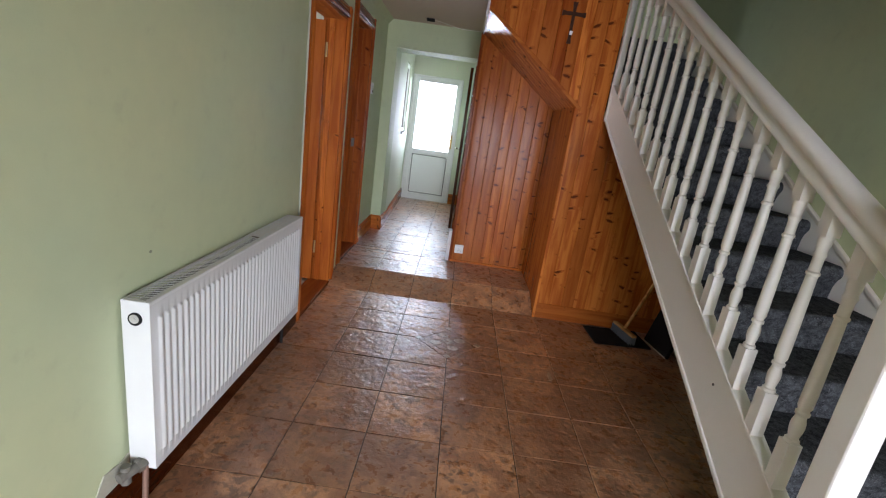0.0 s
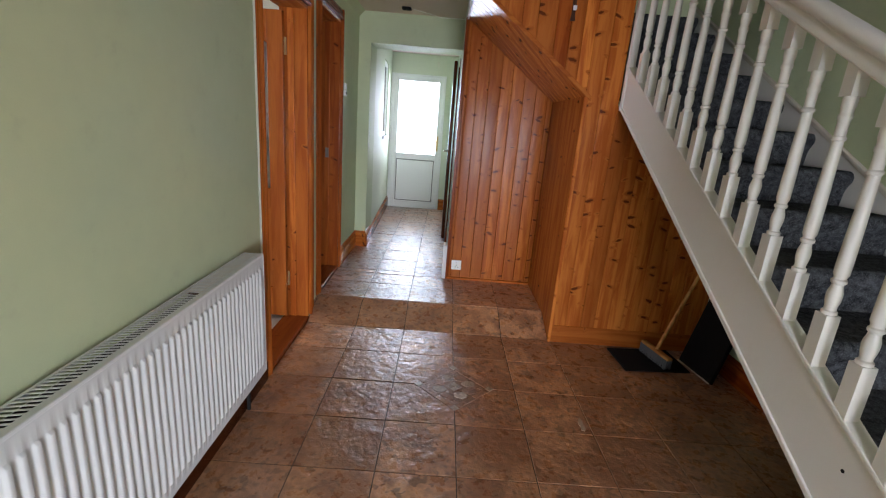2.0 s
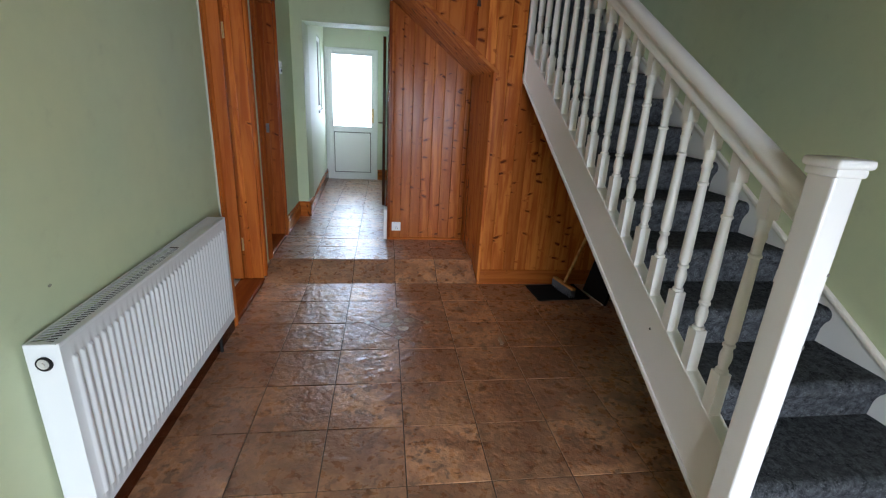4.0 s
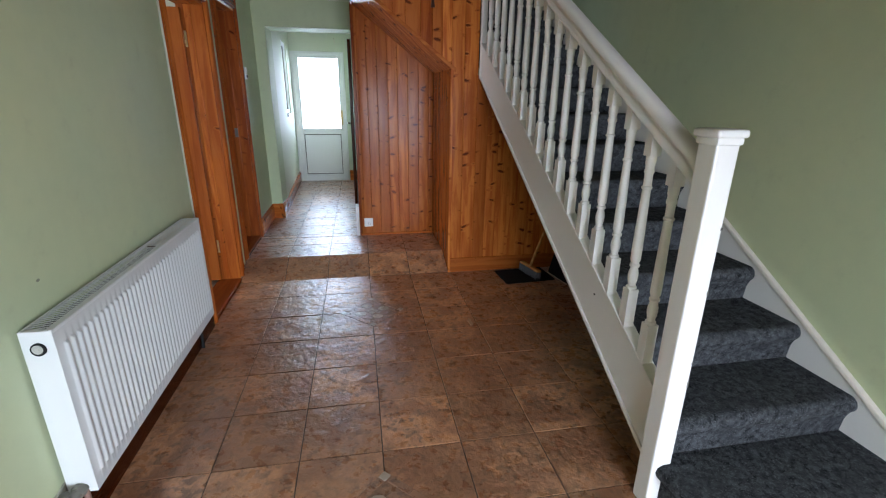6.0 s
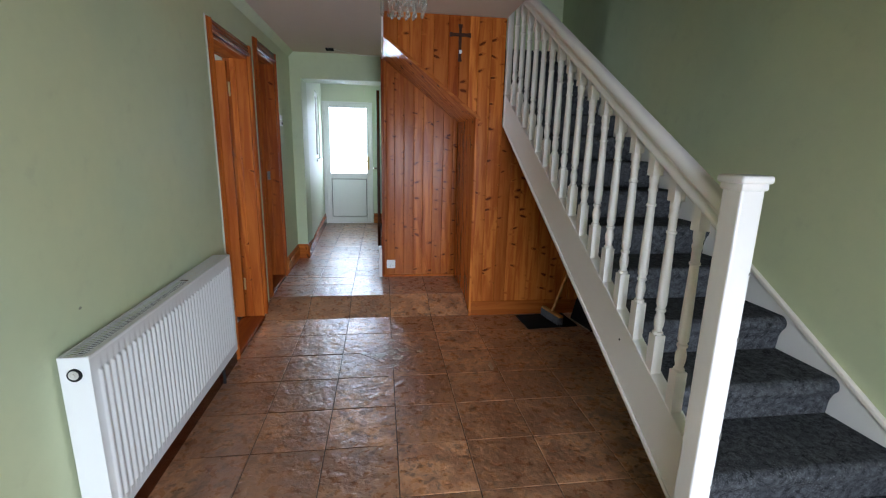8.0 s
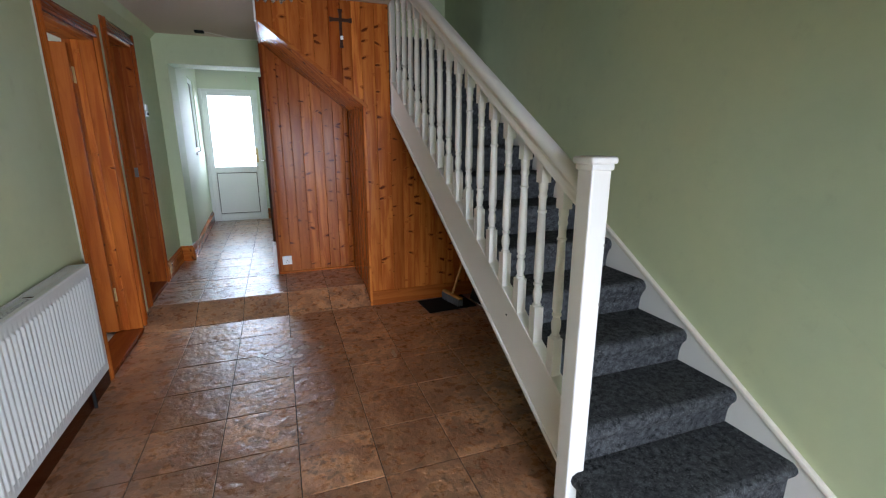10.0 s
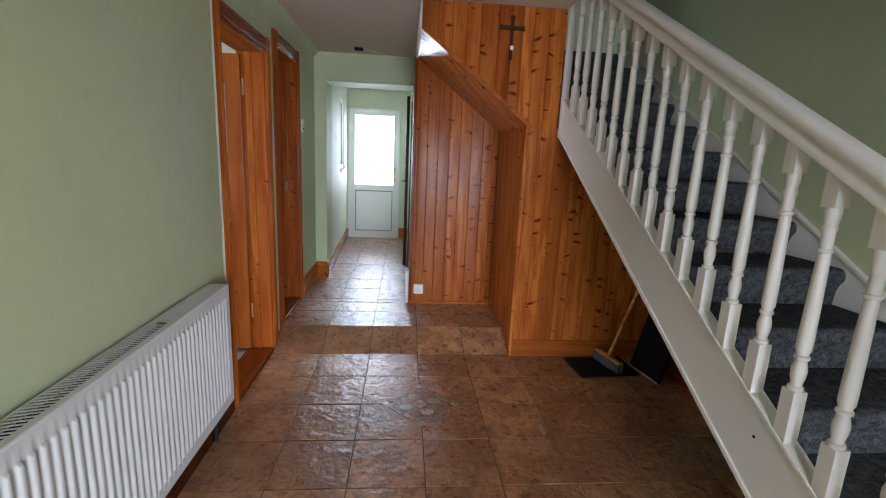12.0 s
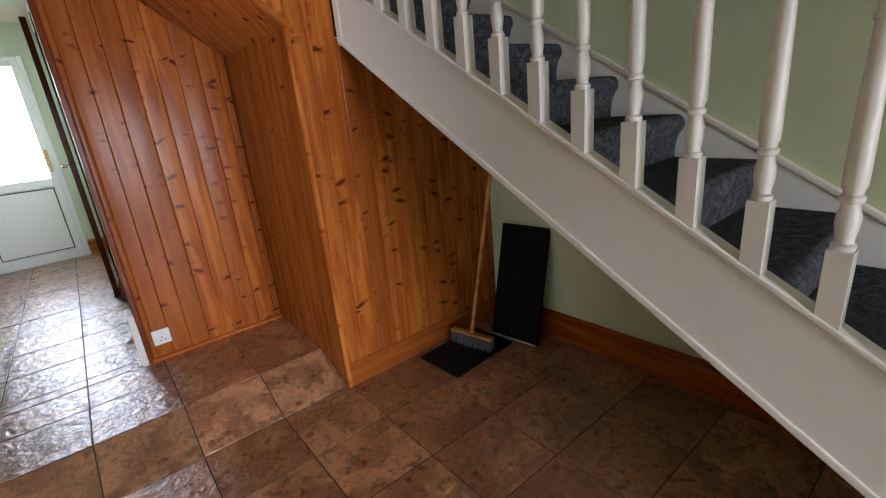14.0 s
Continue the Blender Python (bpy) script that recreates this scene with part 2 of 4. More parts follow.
TILE = stone_tile("brown_stone_tile", (0.40, 0.178, 0.087), (0.60, 0.310, 0.155), (0.19, 0.082, 0.044), 0.25, 0.85)
GROUT = simple("dark_grout", (0.034, 0.027, 0.022), 0.8, 0, 90, 0.3, 0.4)
INLAY = [stone_tile("inlay_" + n, c, tuple(x * 1.15 for x in c), tuple(x * 0.75 for x in c), 0.25, 0.6) for n, c in (
    ("white", (0.56, 0.49, 0.41)), ("grey", (0.46, 0.36, 0.28)), ("brown", (0.31, 0.165, 0.105)), ("rust", (0.40, 0.20, 0.11)), ("slate", (0.30, 0.155, 0.085)))]
CARPET = carpet_material()
BLACK = simple("black_rubber", (0.010, 0.010, 0.011), 0.85, 0, 120, 0.3, 0.4, 0.12)
PANEL_BLACK = simple("black_board", (0.006, 0.005, 0.005), 0.7, 0, 20, 0.3, 0.1, 0.08)
BRUSH = simple("grey_bristles", (0.085, 0.09, 0.095), 0.9, 0, 300, 0.4, 0.8)
BEECH = pine("pale_broom_wood", "z", (1.15, 1.9, 3.2), 0.0)
BRASS = simple("brass", (0.62, 0.45, 0.20), 0.3, 1.0, 40, 0.15, 0.1)
CHROME = simple("chrome", (0.6, 0.6, 0.6), 0.2, 1.0, 40, 0.1, 0.05)
PLUG = simple("dull_plug", (0.5, 0.49, 0.46), 0.5, 0.4, 40, 0.25, 0.2)
COPPER = simple("painted_copper_pipe", (0.26, 0.15, 0.11), 0.45, 0.3, 40, 0.3, 0.2)
VALVE = simple("paint_smeared_valve", (0.15, 0.14, 0.12), 0.6, 0.2, 45, 0.5, 0.6)
# near black: seals, slots and boxes, also shade under stairs and in radiator
DARK = simple("black_parts_and_shade", (0.015, 0.015, 0.015), 0.9, 0, 60, 0.15, 0.1, 0.1)
CROSS = simple("dark_cross_wood", (0.055, 0.022, 0.012), 0.7, 0, 60, 0.3, 0.2, 0.15)
BEIGE = simple("beige_carpet", (0.40, 0.33, 0.26), 0.95, 0, 160, 0.25, 0.5)
GRASS = simple("grass", (0.09, 0.13, 0.05), 0.95, 0, 3, 0.35, 0.5)
def overcast(name, low, high, z0, z1, strength):
    """A plain glowing distance: pale land below, white cloud above."""
    m, t, b = shader(name)
    t.nodes.remove(b)
    e = t.nodes.new("ShaderNodeEmission")
    s = t.nodes.new("ShaderNodeSeparateXYZ")
    t.links.new(t.nodes.new("ShaderNodeTexCoord").outputs["Object"], s.inputs[0])
    t.links.new(mix(t, step(t, s.outputs[2], z0, z1), low, high), e.inputs[0])
    e.inputs[1].default_value = strength
    t.links.new(e.outputs[0], t.nodes["Material Output"].inputs[0])
    return m


CLOUD = overcast("bright_overcast", (0.34, 0.42, 0.44), (0.74, 0.85, 1.0), 0.1, 0.9, 14.5)
CLOUD_SIDE = overcast("overcast_beside", (0.40, 0.45, 0.42), (0.80, 0.88, 1.0), 0.1, 1.5, 1.0)
GLASS = clear_glass("window_glass")
FROST = clear_glass("frosted_glass", (0.8, 0.8, 0.78), 0.05, 0.3, 0.88)
CRYSTAL, _t, _b = shader("crystal")
_b.inputs["Base Color"].default_value = (0.95, 0.94, 0.92, 1)
_b.inputs["Roughness"].default_value, _b.inputs["Transmission Weight"].default_value = 0.02, 0.92

# ---------------------------------------------------------------- builders
base = {}


def thing(name, at=(0, 0, 0), label="", category="", group="", kind=""):
    ob = new(name)
    ob.empty_display_size = 0.1
    ob.location = at
    base[ob] = Vector(at)
    return tagged(ob, label, category, group, kind)


def mesh_of(name, bm, material, smooth=False):
    me = bpy.data.meshes.new(name)
    bmesh.ops.recalc_face_normals(bm, faces=bm.faces)
    bm.to_mesh(me)
    bm.free()
    me.materials.append(material)
    if smooth:
        me.shade_smooth()
        me.set_sharp_from_angle(angle=radians(38))
    return me


def part(name, bm, material, parent=None, label="", smooth=False):
    """One mesh object out of a bmesh in world coordinates, under its thing."""
    at = base[parent] if parent else Vector((0, 0, 0))
    if parent and parent.name == "staircase":
        for v in bm.verts:
            v.co.x = out(v.co.x, v.co.y)
    bmesh.ops.translate(bm, vec=-at, verts=bm.verts)
    ob = new(name, mesh_of(name, bm, material, smooth))
    if parent:
        ob.parent = parent
    base[ob] = at
    return tagged(ob, label)


def structure(name, bm, material, label="", category="", smooth=False):
    return tagged(part(name, bm, material, None, label, smooth), "", category, "", "structure")


def box(x0, x1, y0, y1, z0, z1, bevel=0.0, bm=None, segments=2):
    bm2 = bmesh.new()
    bmesh.ops.create_cube(bm2, size=1)
    for v in bm2.verts:
        v.co = ((x0 + x1) / 2 + v.co.x * (x1 - x0), (y0 + y1) / 2 + v.co.y * (y1 - y0), (z0 + z1) / 2 + v.co.z * (z1 - z0))
    if bevel:
        bmesh.ops.bevel(bm2, geom=bm2.edges[:], offset=bevel, segments=segments, affect="EDGES", profile=0.5)
    return join(bm, bm2)


def join(bm, other):
    if bm is None:
        return other
    me = bpy.data.meshes.new("join")
    other.to_mesh(me)
    other.free()
    bm.from_mesh(me)
    bpy.data.meshes.remove(me)
    return bm


def prism(points, axis, lo, hi, bevel=0.0, bm=None):
    """A polygon in the plane across the axis, drawn out from lo to hi. Points in the order of the two other axes (xy, xz or yz)."""
    b2 = bmesh.new()
    rows = []
    for d in (lo, hi):
        rows.append([b2.verts.new({"x": (d, p[0], p[1]), "y": (p[0], d, p[1]), "z": (p[0], p[1], d)}[axis]) for p in points])
    n = len(points)
    b2.faces.new(rows[0])
    b2.faces.new(rows[1][::-1])
    for i in range(n):
        b2.faces.new((rows[0][i], rows[0][(i + 1) % n], rows[1][(i + 1) % n], rows[1][i]))
    bmesh.ops.recalc_face_normals(b2, faces=b2.faces)
    if bevel:
        bmesh.ops.bevel(b2, geom=b2.edges[:], offset=bevel, segments=2, affect="EDGES", profile=0.5)
    return join(bm, b2)


def lathe(profile, at, segments=14, bm=None):
    """Rings of (radius, z) about an upright axis."""
    b2 = bmesh.new()
    rings = [[b2.verts.new((at[0] + r * math.cos(2 * math.pi * i / segments), at[1] + r * math.sin(2 * math.pi * i / segments), at[2] + z)) for i in range(segments)] for r, z in profile]
    for a, c in zip(rings, rings[1:]):
        for i in range(segments):
            b2.faces.new((a[i], a[(i + 1) % segments], c[(i + 1) % segments], c[i]))
    b2.faces.new(rings[0][::-1])
    b2.faces.new(rings[-1])
    return join(bm, b2)


def rod(a, c, r, segments=12, bm=None, r2=None):
    a, c = Vector(a), Vector(c)
    b2 = bmesh.new()
    bmesh.ops.create_cone(b2, cap_ends=True, segments=segments, radius1=r, radius2=r2 or r, depth=(c - a).length)
    q = Vector((0, 0, 1)).rotation_difference((c - a).normalized())
    bmesh.ops.transform(b2, matrix=Matrix.Translation((a + c) / 2) @ q.to_matrix().to_4x4(), verts=b2.verts)
    return join(bm, b2)


def wall(name, axis, lo, hi, u0, u1, z0, z1, holes, material, label):
    """A wall across the axis from lo to hi thick, with openings (u0, u1, z0, z1) through it, in one mesh."""
    us = sorted({u0, u1, *[h[0] for h in holes], *[h[1] for h in holes]})
    zs = sorted({z0, z1, *[h[2] for h in holes], *[h[3] for h in holes]})
    us, zs = [u for u in us if u0 <= u <= u1], [z for z in zs if z0 <= z <= z1]
    solid = lambda i, j: 0 <= i < len(us) - 1 and 0 <= j < len(zs) - 1 and not any(
        h[0] < (us[i] + us[i + 1]) / 2 < h[1] and h[2] < (zs[j] + zs[j + 1]) / 2 < h[3] for h in holes)
    bm, found = bmesh.new(), {}

    def vert(u, z, d):
        if (u, z, d) not in found:
            found[u, z, d] = bm.verts.new((d, u, z) if axis == "x" else (u, d, z))
        return found[u, z, d]
    for i in range(len(us) - 1):
        for j in range(len(zs) - 1):
            if not solid(i, j):
                continue
            a, c, e, f = us[i], us[i + 1], zs[j], zs[j + 1]
            for d in (lo, hi):
                bm.faces.new([vert(a, e, d), vert(c, e, d), vert(c, f, d), vert(a, f, d)])
            for ok, p, q in ((solid(i - 1, j), (a, e), (a, f)), (solid(i + 1, j), (c, e), (c, f)), (solid(i, j - 1), (a, e), (c, e)), (solid(i, j + 1), (a, f), (c, f))):
                if not ok:
                    bm.faces.new([vert(*p, lo), vert(*q, lo), vert(*q, hi), vert(*p, hi)])
    return structure(name, bm, material, label, "wall")


# ---------------------------------------------------------------- plan
XL, XR = -1.72, 1.05            # hall, left and right wall
YF, YP, YR, YL, YB = -2.20, 3.52, 4.41, 5.25, 7.67   # front wall, pine front, recess, thick wall, back door
CEILING, UP = 2.37, 0.10        # ceiling, height of the raised floor
RAMP0, RAMP1 = 3.54, 3.825
X0 = -0.68                      # one joint of the floor tiles
TOPZ = 4.9
D1 = (2.87, 3.62, 0.0, 2.03)    # first door opening: y, y, z, z
D2 = (3.865, 4.49, UP, 2.13)     # second
SLOPE = 0.592


def out(x, y):
    """The stairs and the wall beside them stand a little askew to the hall."""
    return x + 0.034 * (3.52 - y)


def string_bottom(y):
    return 0.172 + 0.612 * (y - 1.2)


def string_top(y):
    return 0.451 + SLOPE * (y - 1.2)


# ---------------------------------------------------------------- walls, ceiling
ground = structure("ground", box(-60, 60, -60, 60, -0.6, -0.4), GRASS, "flat green ground outside", "ground")
structure("backdrop_back", box(-7, 4, 10.5, 10.6, -0.4, 7), CLOUD, "bright overcast distance behind the house", "backdrop")
structure("backdrop_side", box(-8.1, -8.0, -2, 10.5, -0.4, 7), CLOUD_SIDE, "bright overcast distance beside the house", "backdrop")
structure("backdrop_front", box(-7, 7, -5.6, -5.5, -0.4, 7), CLOUD_SIDE, "bright overcast distance before the house", "backdrop")
wall("wall_left", "x", XL - 0.16, XL, YF - 0.2, YL + 0.1, -0.3, 2.6, [D1, D2], GREEN, "sage green painted plaster wall with two door openings")
structure("wall_right", prism([(out(XR, YF - 0.2), YF - 0.2), (out(XR, 4.9), 4.9), (out(XR, 4.9) + 0.25, 4.9), (out(XR, YF - 0.2) + 0.25, YF - 0.2)], "z", -0.3, TOPZ), GREEN, "sage green painted plaster wall beside the stairs", "wall")
wall("wall_front", "y", YF - 0.2, YF, XL - 0.2, XR + 0.4, -0.3, TOPZ, [(-1.0, 0.90, 0.18, 1.72)], GREEN, "sage green front wall with a glazed opening")
wall("wall_thick", "y", YL, YL + 0.36, -4.2, -0.5, -0.3, 2.6, [(-1.605, -0.70, UP - 0.1, 2.10)], GREEN, "thick sage green wall with an opening into the back passage")
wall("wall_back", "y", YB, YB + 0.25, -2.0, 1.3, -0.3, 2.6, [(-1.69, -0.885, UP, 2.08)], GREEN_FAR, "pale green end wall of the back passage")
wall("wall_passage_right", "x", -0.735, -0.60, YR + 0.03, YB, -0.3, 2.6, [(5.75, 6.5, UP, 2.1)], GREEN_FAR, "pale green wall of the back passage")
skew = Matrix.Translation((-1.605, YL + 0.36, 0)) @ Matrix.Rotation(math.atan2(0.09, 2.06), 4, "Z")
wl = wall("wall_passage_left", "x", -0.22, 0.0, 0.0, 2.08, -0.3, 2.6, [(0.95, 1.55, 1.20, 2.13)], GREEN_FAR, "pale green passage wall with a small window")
wl.matrix_world = skew
wall("wall_stair_end", "y", 4.51, 4.65, 0.206, XR + 0.1, 1.0, TOPZ, [], GREEN, "sage green wall at the head of the stairs")
wall("wall_stair_side", "x", 0.10, 0.205, YP + 0.02, 4.65, 1.4, TOPZ, [], GREEN, "sage green wall beside the upper stairs")
# added out of view: closes the stairwell so that no upstairs light enters
wall("wall_stair_upper", "x", 0.08, 0.205, YF, YP + 0.02, 2.62, TOPZ, [], GREEN, "plain green wall added to close the stairwell, out of sight")
structure("ceiling", box(XL, 0.205, YF, YL, CEILING, 2.62), CEIL, "cream painted ceiling of the hall", "ceiling")
structure("ceiling_stair", box(0.08, XR + 0.3, YF, 5.9, TOPZ, TOPZ + 0.1), CEIL, "cream ceiling high above the stairs", "ceiling")
structure("ceiling_passage", box(-2.0, 1.3, YL + 0.36, YB, 2.36, 2.5), CEIL, "cream ceiling of the back passage", "ceiling")
structure("trim_cove", prism([(XL, CEILING), (XL + 0.05, CEILING), (XL + 0.035, CEILING - 0.015), (XL + 0.012, CEILING - 0.04), (XL, CEILING - 0.055)], "y", YF, YL), GREEN, "small painted cove under the ceiling", "trim")

# rooms behind the two side doors
structure("floor_room", box(-4.2, XL - 0.16, 1.2, 3.72, -0.2, -0.005), BEIGE, "beige carpet of the side room", "floor")
structure("ceiling_room", box(-4.2, XL - 0.16, 1.2, YL, 2.42, 2.55), CREAM, "cream ceiling of the side rooms", "ceiling")
wall("wall_room_side", "x", -4.4, -4.25, 1.0, YL, -0.3, 2.6, [(2.0, 3.2, 1.0, 2.2), (4.15, 4.95, 1.15, 2.05)], CREAM, "cream outer wall of the side rooms")
wall("wall_room_front", "y", 1.05, 1.2, -4.25, XL - 0.16, -0.3, 2.6, [], CREAM, "cream wall of the side room")
wall("wall_rooms_between", "y", 3.72, 3.82, -4.25, XL - 0.16, -0.3, 2.6, [], CREAM, "cream wall between the side rooms")
structure("floor_kitchen", box(-4.25, XL - 0.16, 3.82, YL, -0.2, UP - 0.005), GROUT, "dark kitchen floor", "floor")


def glazing(name, axis, d, u0, u1, z0, z1, label, depth=0.06, sill=None):
    """A plain white window: frame, pane and sill."""
    ob = thing(name, (0, 0, 0), label, "window", "", "structure")
    f = 0.05
    sides = {"x": lambda a, b, e, g: (d - depth / 2, d + depth / 2, a, b, e, g), "y": lambda a, b, e, g: (a, b, d - depth / 2, d + depth / 2, e, g)}[axis]
    for a, b, e, g in ((u0, u0 + f, z0, z1), (u1 - f, u1, z0, z1), (u0 + f, u1 - f, z0, z0 + f), (u0 + f, u1 - f, z1 - f, z1)):
        part("window_frame", box(*sides(a, b, e, g), 0.006), UPVC, ob)
    pane = {"x": (d - 0.004, d + 0.004, u0 + f, u1 - f, z0 + f, z1 - f), "y": (u0 + f, u1 - f, d - 0.004, d + 0.004, z0 + f, z1 - f)}[axis]
    p = part("pane", box(*pane), GLASS, ob)
    p.visible_shadow = False
    if sill:
        part("window_sill", box(*sill, 0.006), UPVC, ob)
    return ob


glazing("window_front", "y", YF - 0.10, -1.0, 0.90, 0.18, 1.72, "white framed glazing in the front wall")
glazing("window_room", "x", -4.33, 2.0, 3.2, 1.0, 2.2, "white framed window of the side room")
glazing("window_kitchen", "x", -4.33, 4.15, 4.95, 1.15, 2.05, "white framed window of the kitchen")
wp = glazing("window_passage", "x", -0.05, 0.95, 1.55, 1.20, 2.13, "small white framed passage window with a white sill", 0.07, (-0.06, 0.03, 0.93, 1.57, 1.165, 1.2))
for a, b, e, g in ((1.0, 1.004, 1.25, 2.08), (1.496, 1.5, 1.25, 2.08), (1.0, 1.5, 1.25, 1.254), (1.0, 1.5, 2.076, 2.08)):
    part("window_seal", box(-0.046, -0.034, a, b, e, g), VALVE, wp, "dark rubber seal")
wp.matrix_world = skew

# ---------------------------------------------------------------- white back door
door = thing("door_back", (-1.285, YB, UP), "white plastic half-glazed back door, closed", "door", "", "structure")
dy0, dy1 = YB - 0.02, YB + 0.05
for x0, x1, z0, z1 in ((-1.69, -1.645, UP, 2.08), (-0.93, -0.885, UP, 2.08), (-1.645, -0.93, 2.045, 2.08), (-1.645, -0.93, UP, UP + 0.03)):
    part("door_frame", box(x0, x1, dy0, dy1 + 0.02, z0, z1, 0.008), UPVC, door)
for x0, x1, z0, z1 in ((-1.655, -1.575, 0.12, 2.055), (-0.985, -0.92, 0.12, 2.055), (-1.575, -0.985, 1.985, 2.055), (-1.575, -0.985, 0.855, 0.940), (-1.575, -0.985, 0.12, 0.205)):
    part("leaf_rail", box(x0, x1, dy0 + 0.012, dy1, z0, z1, 0.007), UPVC, door)
part("lower_panel", box(-1.575, -0.985, dy0 + 0.03, dy1 - 0.01, 0.205, 0.855, 0.003), UPVC, door)
part("panel_bead", box(-1.568, -0.992, dy0 + 0.024, dy0 + 0.031, 0.212, 0.848), DARK, door, "dark rubber seal line")
part("panel_face", box(-1.560, -1.000, dy0 + 0.018, dy0 + 0.03, 0.220, 0.840, 0.004), UPVC, door)
p = part("pane", box(-1.575, -0.985, dy0 + 0.035, dy0 + 0.05, 0.940, 1.985), GLASS, door, "clear glass pane bright with daylight")
p.visible_shadow = False
hb = box(-0.974, -0.946, dy0 - 0.002, dy0 + 0.012, 1.0, 1.22, 0.004)
handle = part("door_handle", hb, BRASS, door, "brass lever handle on a backplate", True)
part("lever", rod((-0.960, dy0 - 0.04, 1.14), (-1.09, dy0 - 0.045, 1.135), 0.009, 10, rod((-0.960, dy0, 1.14), (-0.960, dy0 - 0.045, 1.14), 0.009)), BRASS, handle, "", True)
for z in (0.35, 1.0, 1.85):
    part("hinge", box(-1.66, -1.625, dy0 - 0.014, dy0, z, z + 0.09, 0.004), UPVC, door)

# ---------------------------------------------------------------- pine door frames in the left wall


def architrave(y0, y1, z0, z1, name, label, dark, near, far):
    """Moulded architrave and lining of one opening in the left wall."""
    ob = thing(name, (XL, (y0 + y1) / 2, z0), label, "trim", "", "structure")
    w, t = 0.075, 0.02
    prof = [(0, 0), (0, t), (0.010, t + 0.004), (0.02, t), (0.026, t - 0.006), (0.036, t - 0.004), (0.046, t - 0.008), (0.06, t - 0.006), (0.068, t - 0.010), (w, 0.009), (w, 0)]
    up = lambda s, yy, ww: [(XL + 0.002 + d, yy + s * u * ww / w) for u, d in prof]
    # kitchen frame and both heads take darker pine, shade included in the tone
    part("architrave_upright", prism(up(-1, y0, near), "z", z0, z1 + w), PINE_LINING if dark else PINE_LEAF, ob)
    part("architrave_upright", prism(up(1, y1, far), "z", z0, z1 + w), PINE_LINING if dark else PINE_LEAF, ob)
    head = [(XL + 0.002 + d, z1 + u) for u, d in prof]
    part("architrave_head", prism(head, "y", y0, y1), PINE_DARK_Y, ob)
    for a, b in ((y0 - 0.0, y0 + 0.022), (y1 - 0.022, y1 + 0.0)):
        part("lining", box(XL - 0.165, XL + 0.004, a, b, z0, z1, 0.003), PINE_LINING if dark else PINE_LEAF, ob)
    part("lining_head", box(XL - 0.165, XL + 0.004, y0 + 0.022, y1 - 0.022, z1 - 0.022, z1, 0.003), PINE_Y, ob)
    for a, b in ((y0 + 0.022, y0 + 0.034), (y1 - 0.034, y1 - 0.022)):
        part("door_stop", box(XL - 0.115, XL - 0.075, a, b, z0, z1 - 0.022, 0.003), PINE_LINING if dark else PINE_LEAF, ob)
    part("threshold", box(XL - 0.165, XL + 0.012, y0 + 0.022, y1 - 0.022, z0 - 0.01, z0 + 0.022, 0.006), PINE_DARK_Y, ob, "worn pine threshold")
    return ob


architrave(*D1, "trim_door_1", "varnished pine door frame with moulded architrave", False, 0.055, 0.098)
architrave(*D2, "trim_door_2", "varnished pine door frame of the kitchen", True, 0.07, 0.075)

plate = bpy.data.objects["trim_door_2"]
part("latch_plate", box(XL - 0.105, XL - 0.078, D2[1] - 0.0365, D2[1] - 0.0335, 1.07, 1.15, 0.001), VALVE, plate, "dull metal latch plate")

structure("trim_caulk", box(XL + 0.001, XL + 0.012, D1[0] - 0.062, D1[0] - 0.056, 0.16, D1[3] + 0.085, 0.003), PLASTER, "cream painted filler strip beside the door frame", "trim")

# first door: open into the room, hinged at its far side
d1 = thing("door_1", (-1.85, 3.585, 0), "pine door standing open, arched frosted glass above a panel", "door", "", "structure")
ly0, ly1 = 3.555, 3.592
lx1, lx0 = -1.853, -2.53
for x0, x1 in ((lx1 - 0.095, lx1), (lx0, lx0 + 0.095)):
    part("stile", box(x0, x1, ly0, ly1, 0.03, 1.985, 0.003), PINE_LEAF, d1)
part("rail", box(lx0 + 0.095, lx1 - 0.095, ly0, ly1, 0.03, 0.24, 0.003), PINE_LEAF, d1)
part("rail", box(lx0 + 0.095, lx1 - 0.095, ly0, ly1, 0.79, 0.925, 0.003), PINE_LEAF, d1)
a, b = lx0 + 0.095, lx1 - 0.095
arch = [(a + (b - a) * i / 12, 1.80 + 0.085 * math.sin(math.pi * i / 12)) for i in range(13)]
part("top_rail", prism([(b, 1.985), (a, 1.985), *arch], "y", ly0, ly1), PINE_LEAF, d1)
part("lower_panel", box(a, b, ly0 + 0.012, ly1 - 0.012, 0.24, 0.79, 0.004), PINE_LEAF, d1)
part("raised_field", box(a + 0.05, b - 0.05, ly0 + 0.004, ly1 - 0.004, 0.29, 0.74, 0.006), PINE_LEAF, d1)
glass = part("glass", prism([(b, 0.925), *[(x, z) for x, z in arch[::-1]], (a, 0.925)], "y", ly0 + 0.015, ly0 + 0.021), FROST, d1, "frosted glass pane with an arched top")
gx, gz, gy = -2.05, 1.40, ly0 + 0.0135
etch = bmesh.new()
for i in range(8):
    w = math.pi / 4 * i
    cx, cz = gx + 0.030 * math.cos(w), gz + 0.030 * math.sin(w)
    prism([(cx + 0.018 * math.cos(q) * math.cos(w) - 0.011 * math.sin(q) * math.sin(w), cz + 0.018 * math.cos(q) * math.sin(w) + 0.011 * math.sin(q) * math.cos(w)) for q in [math.pi / 4 * j for j in range(8)]], "y", gy, gy + 0.002, 0, etch)
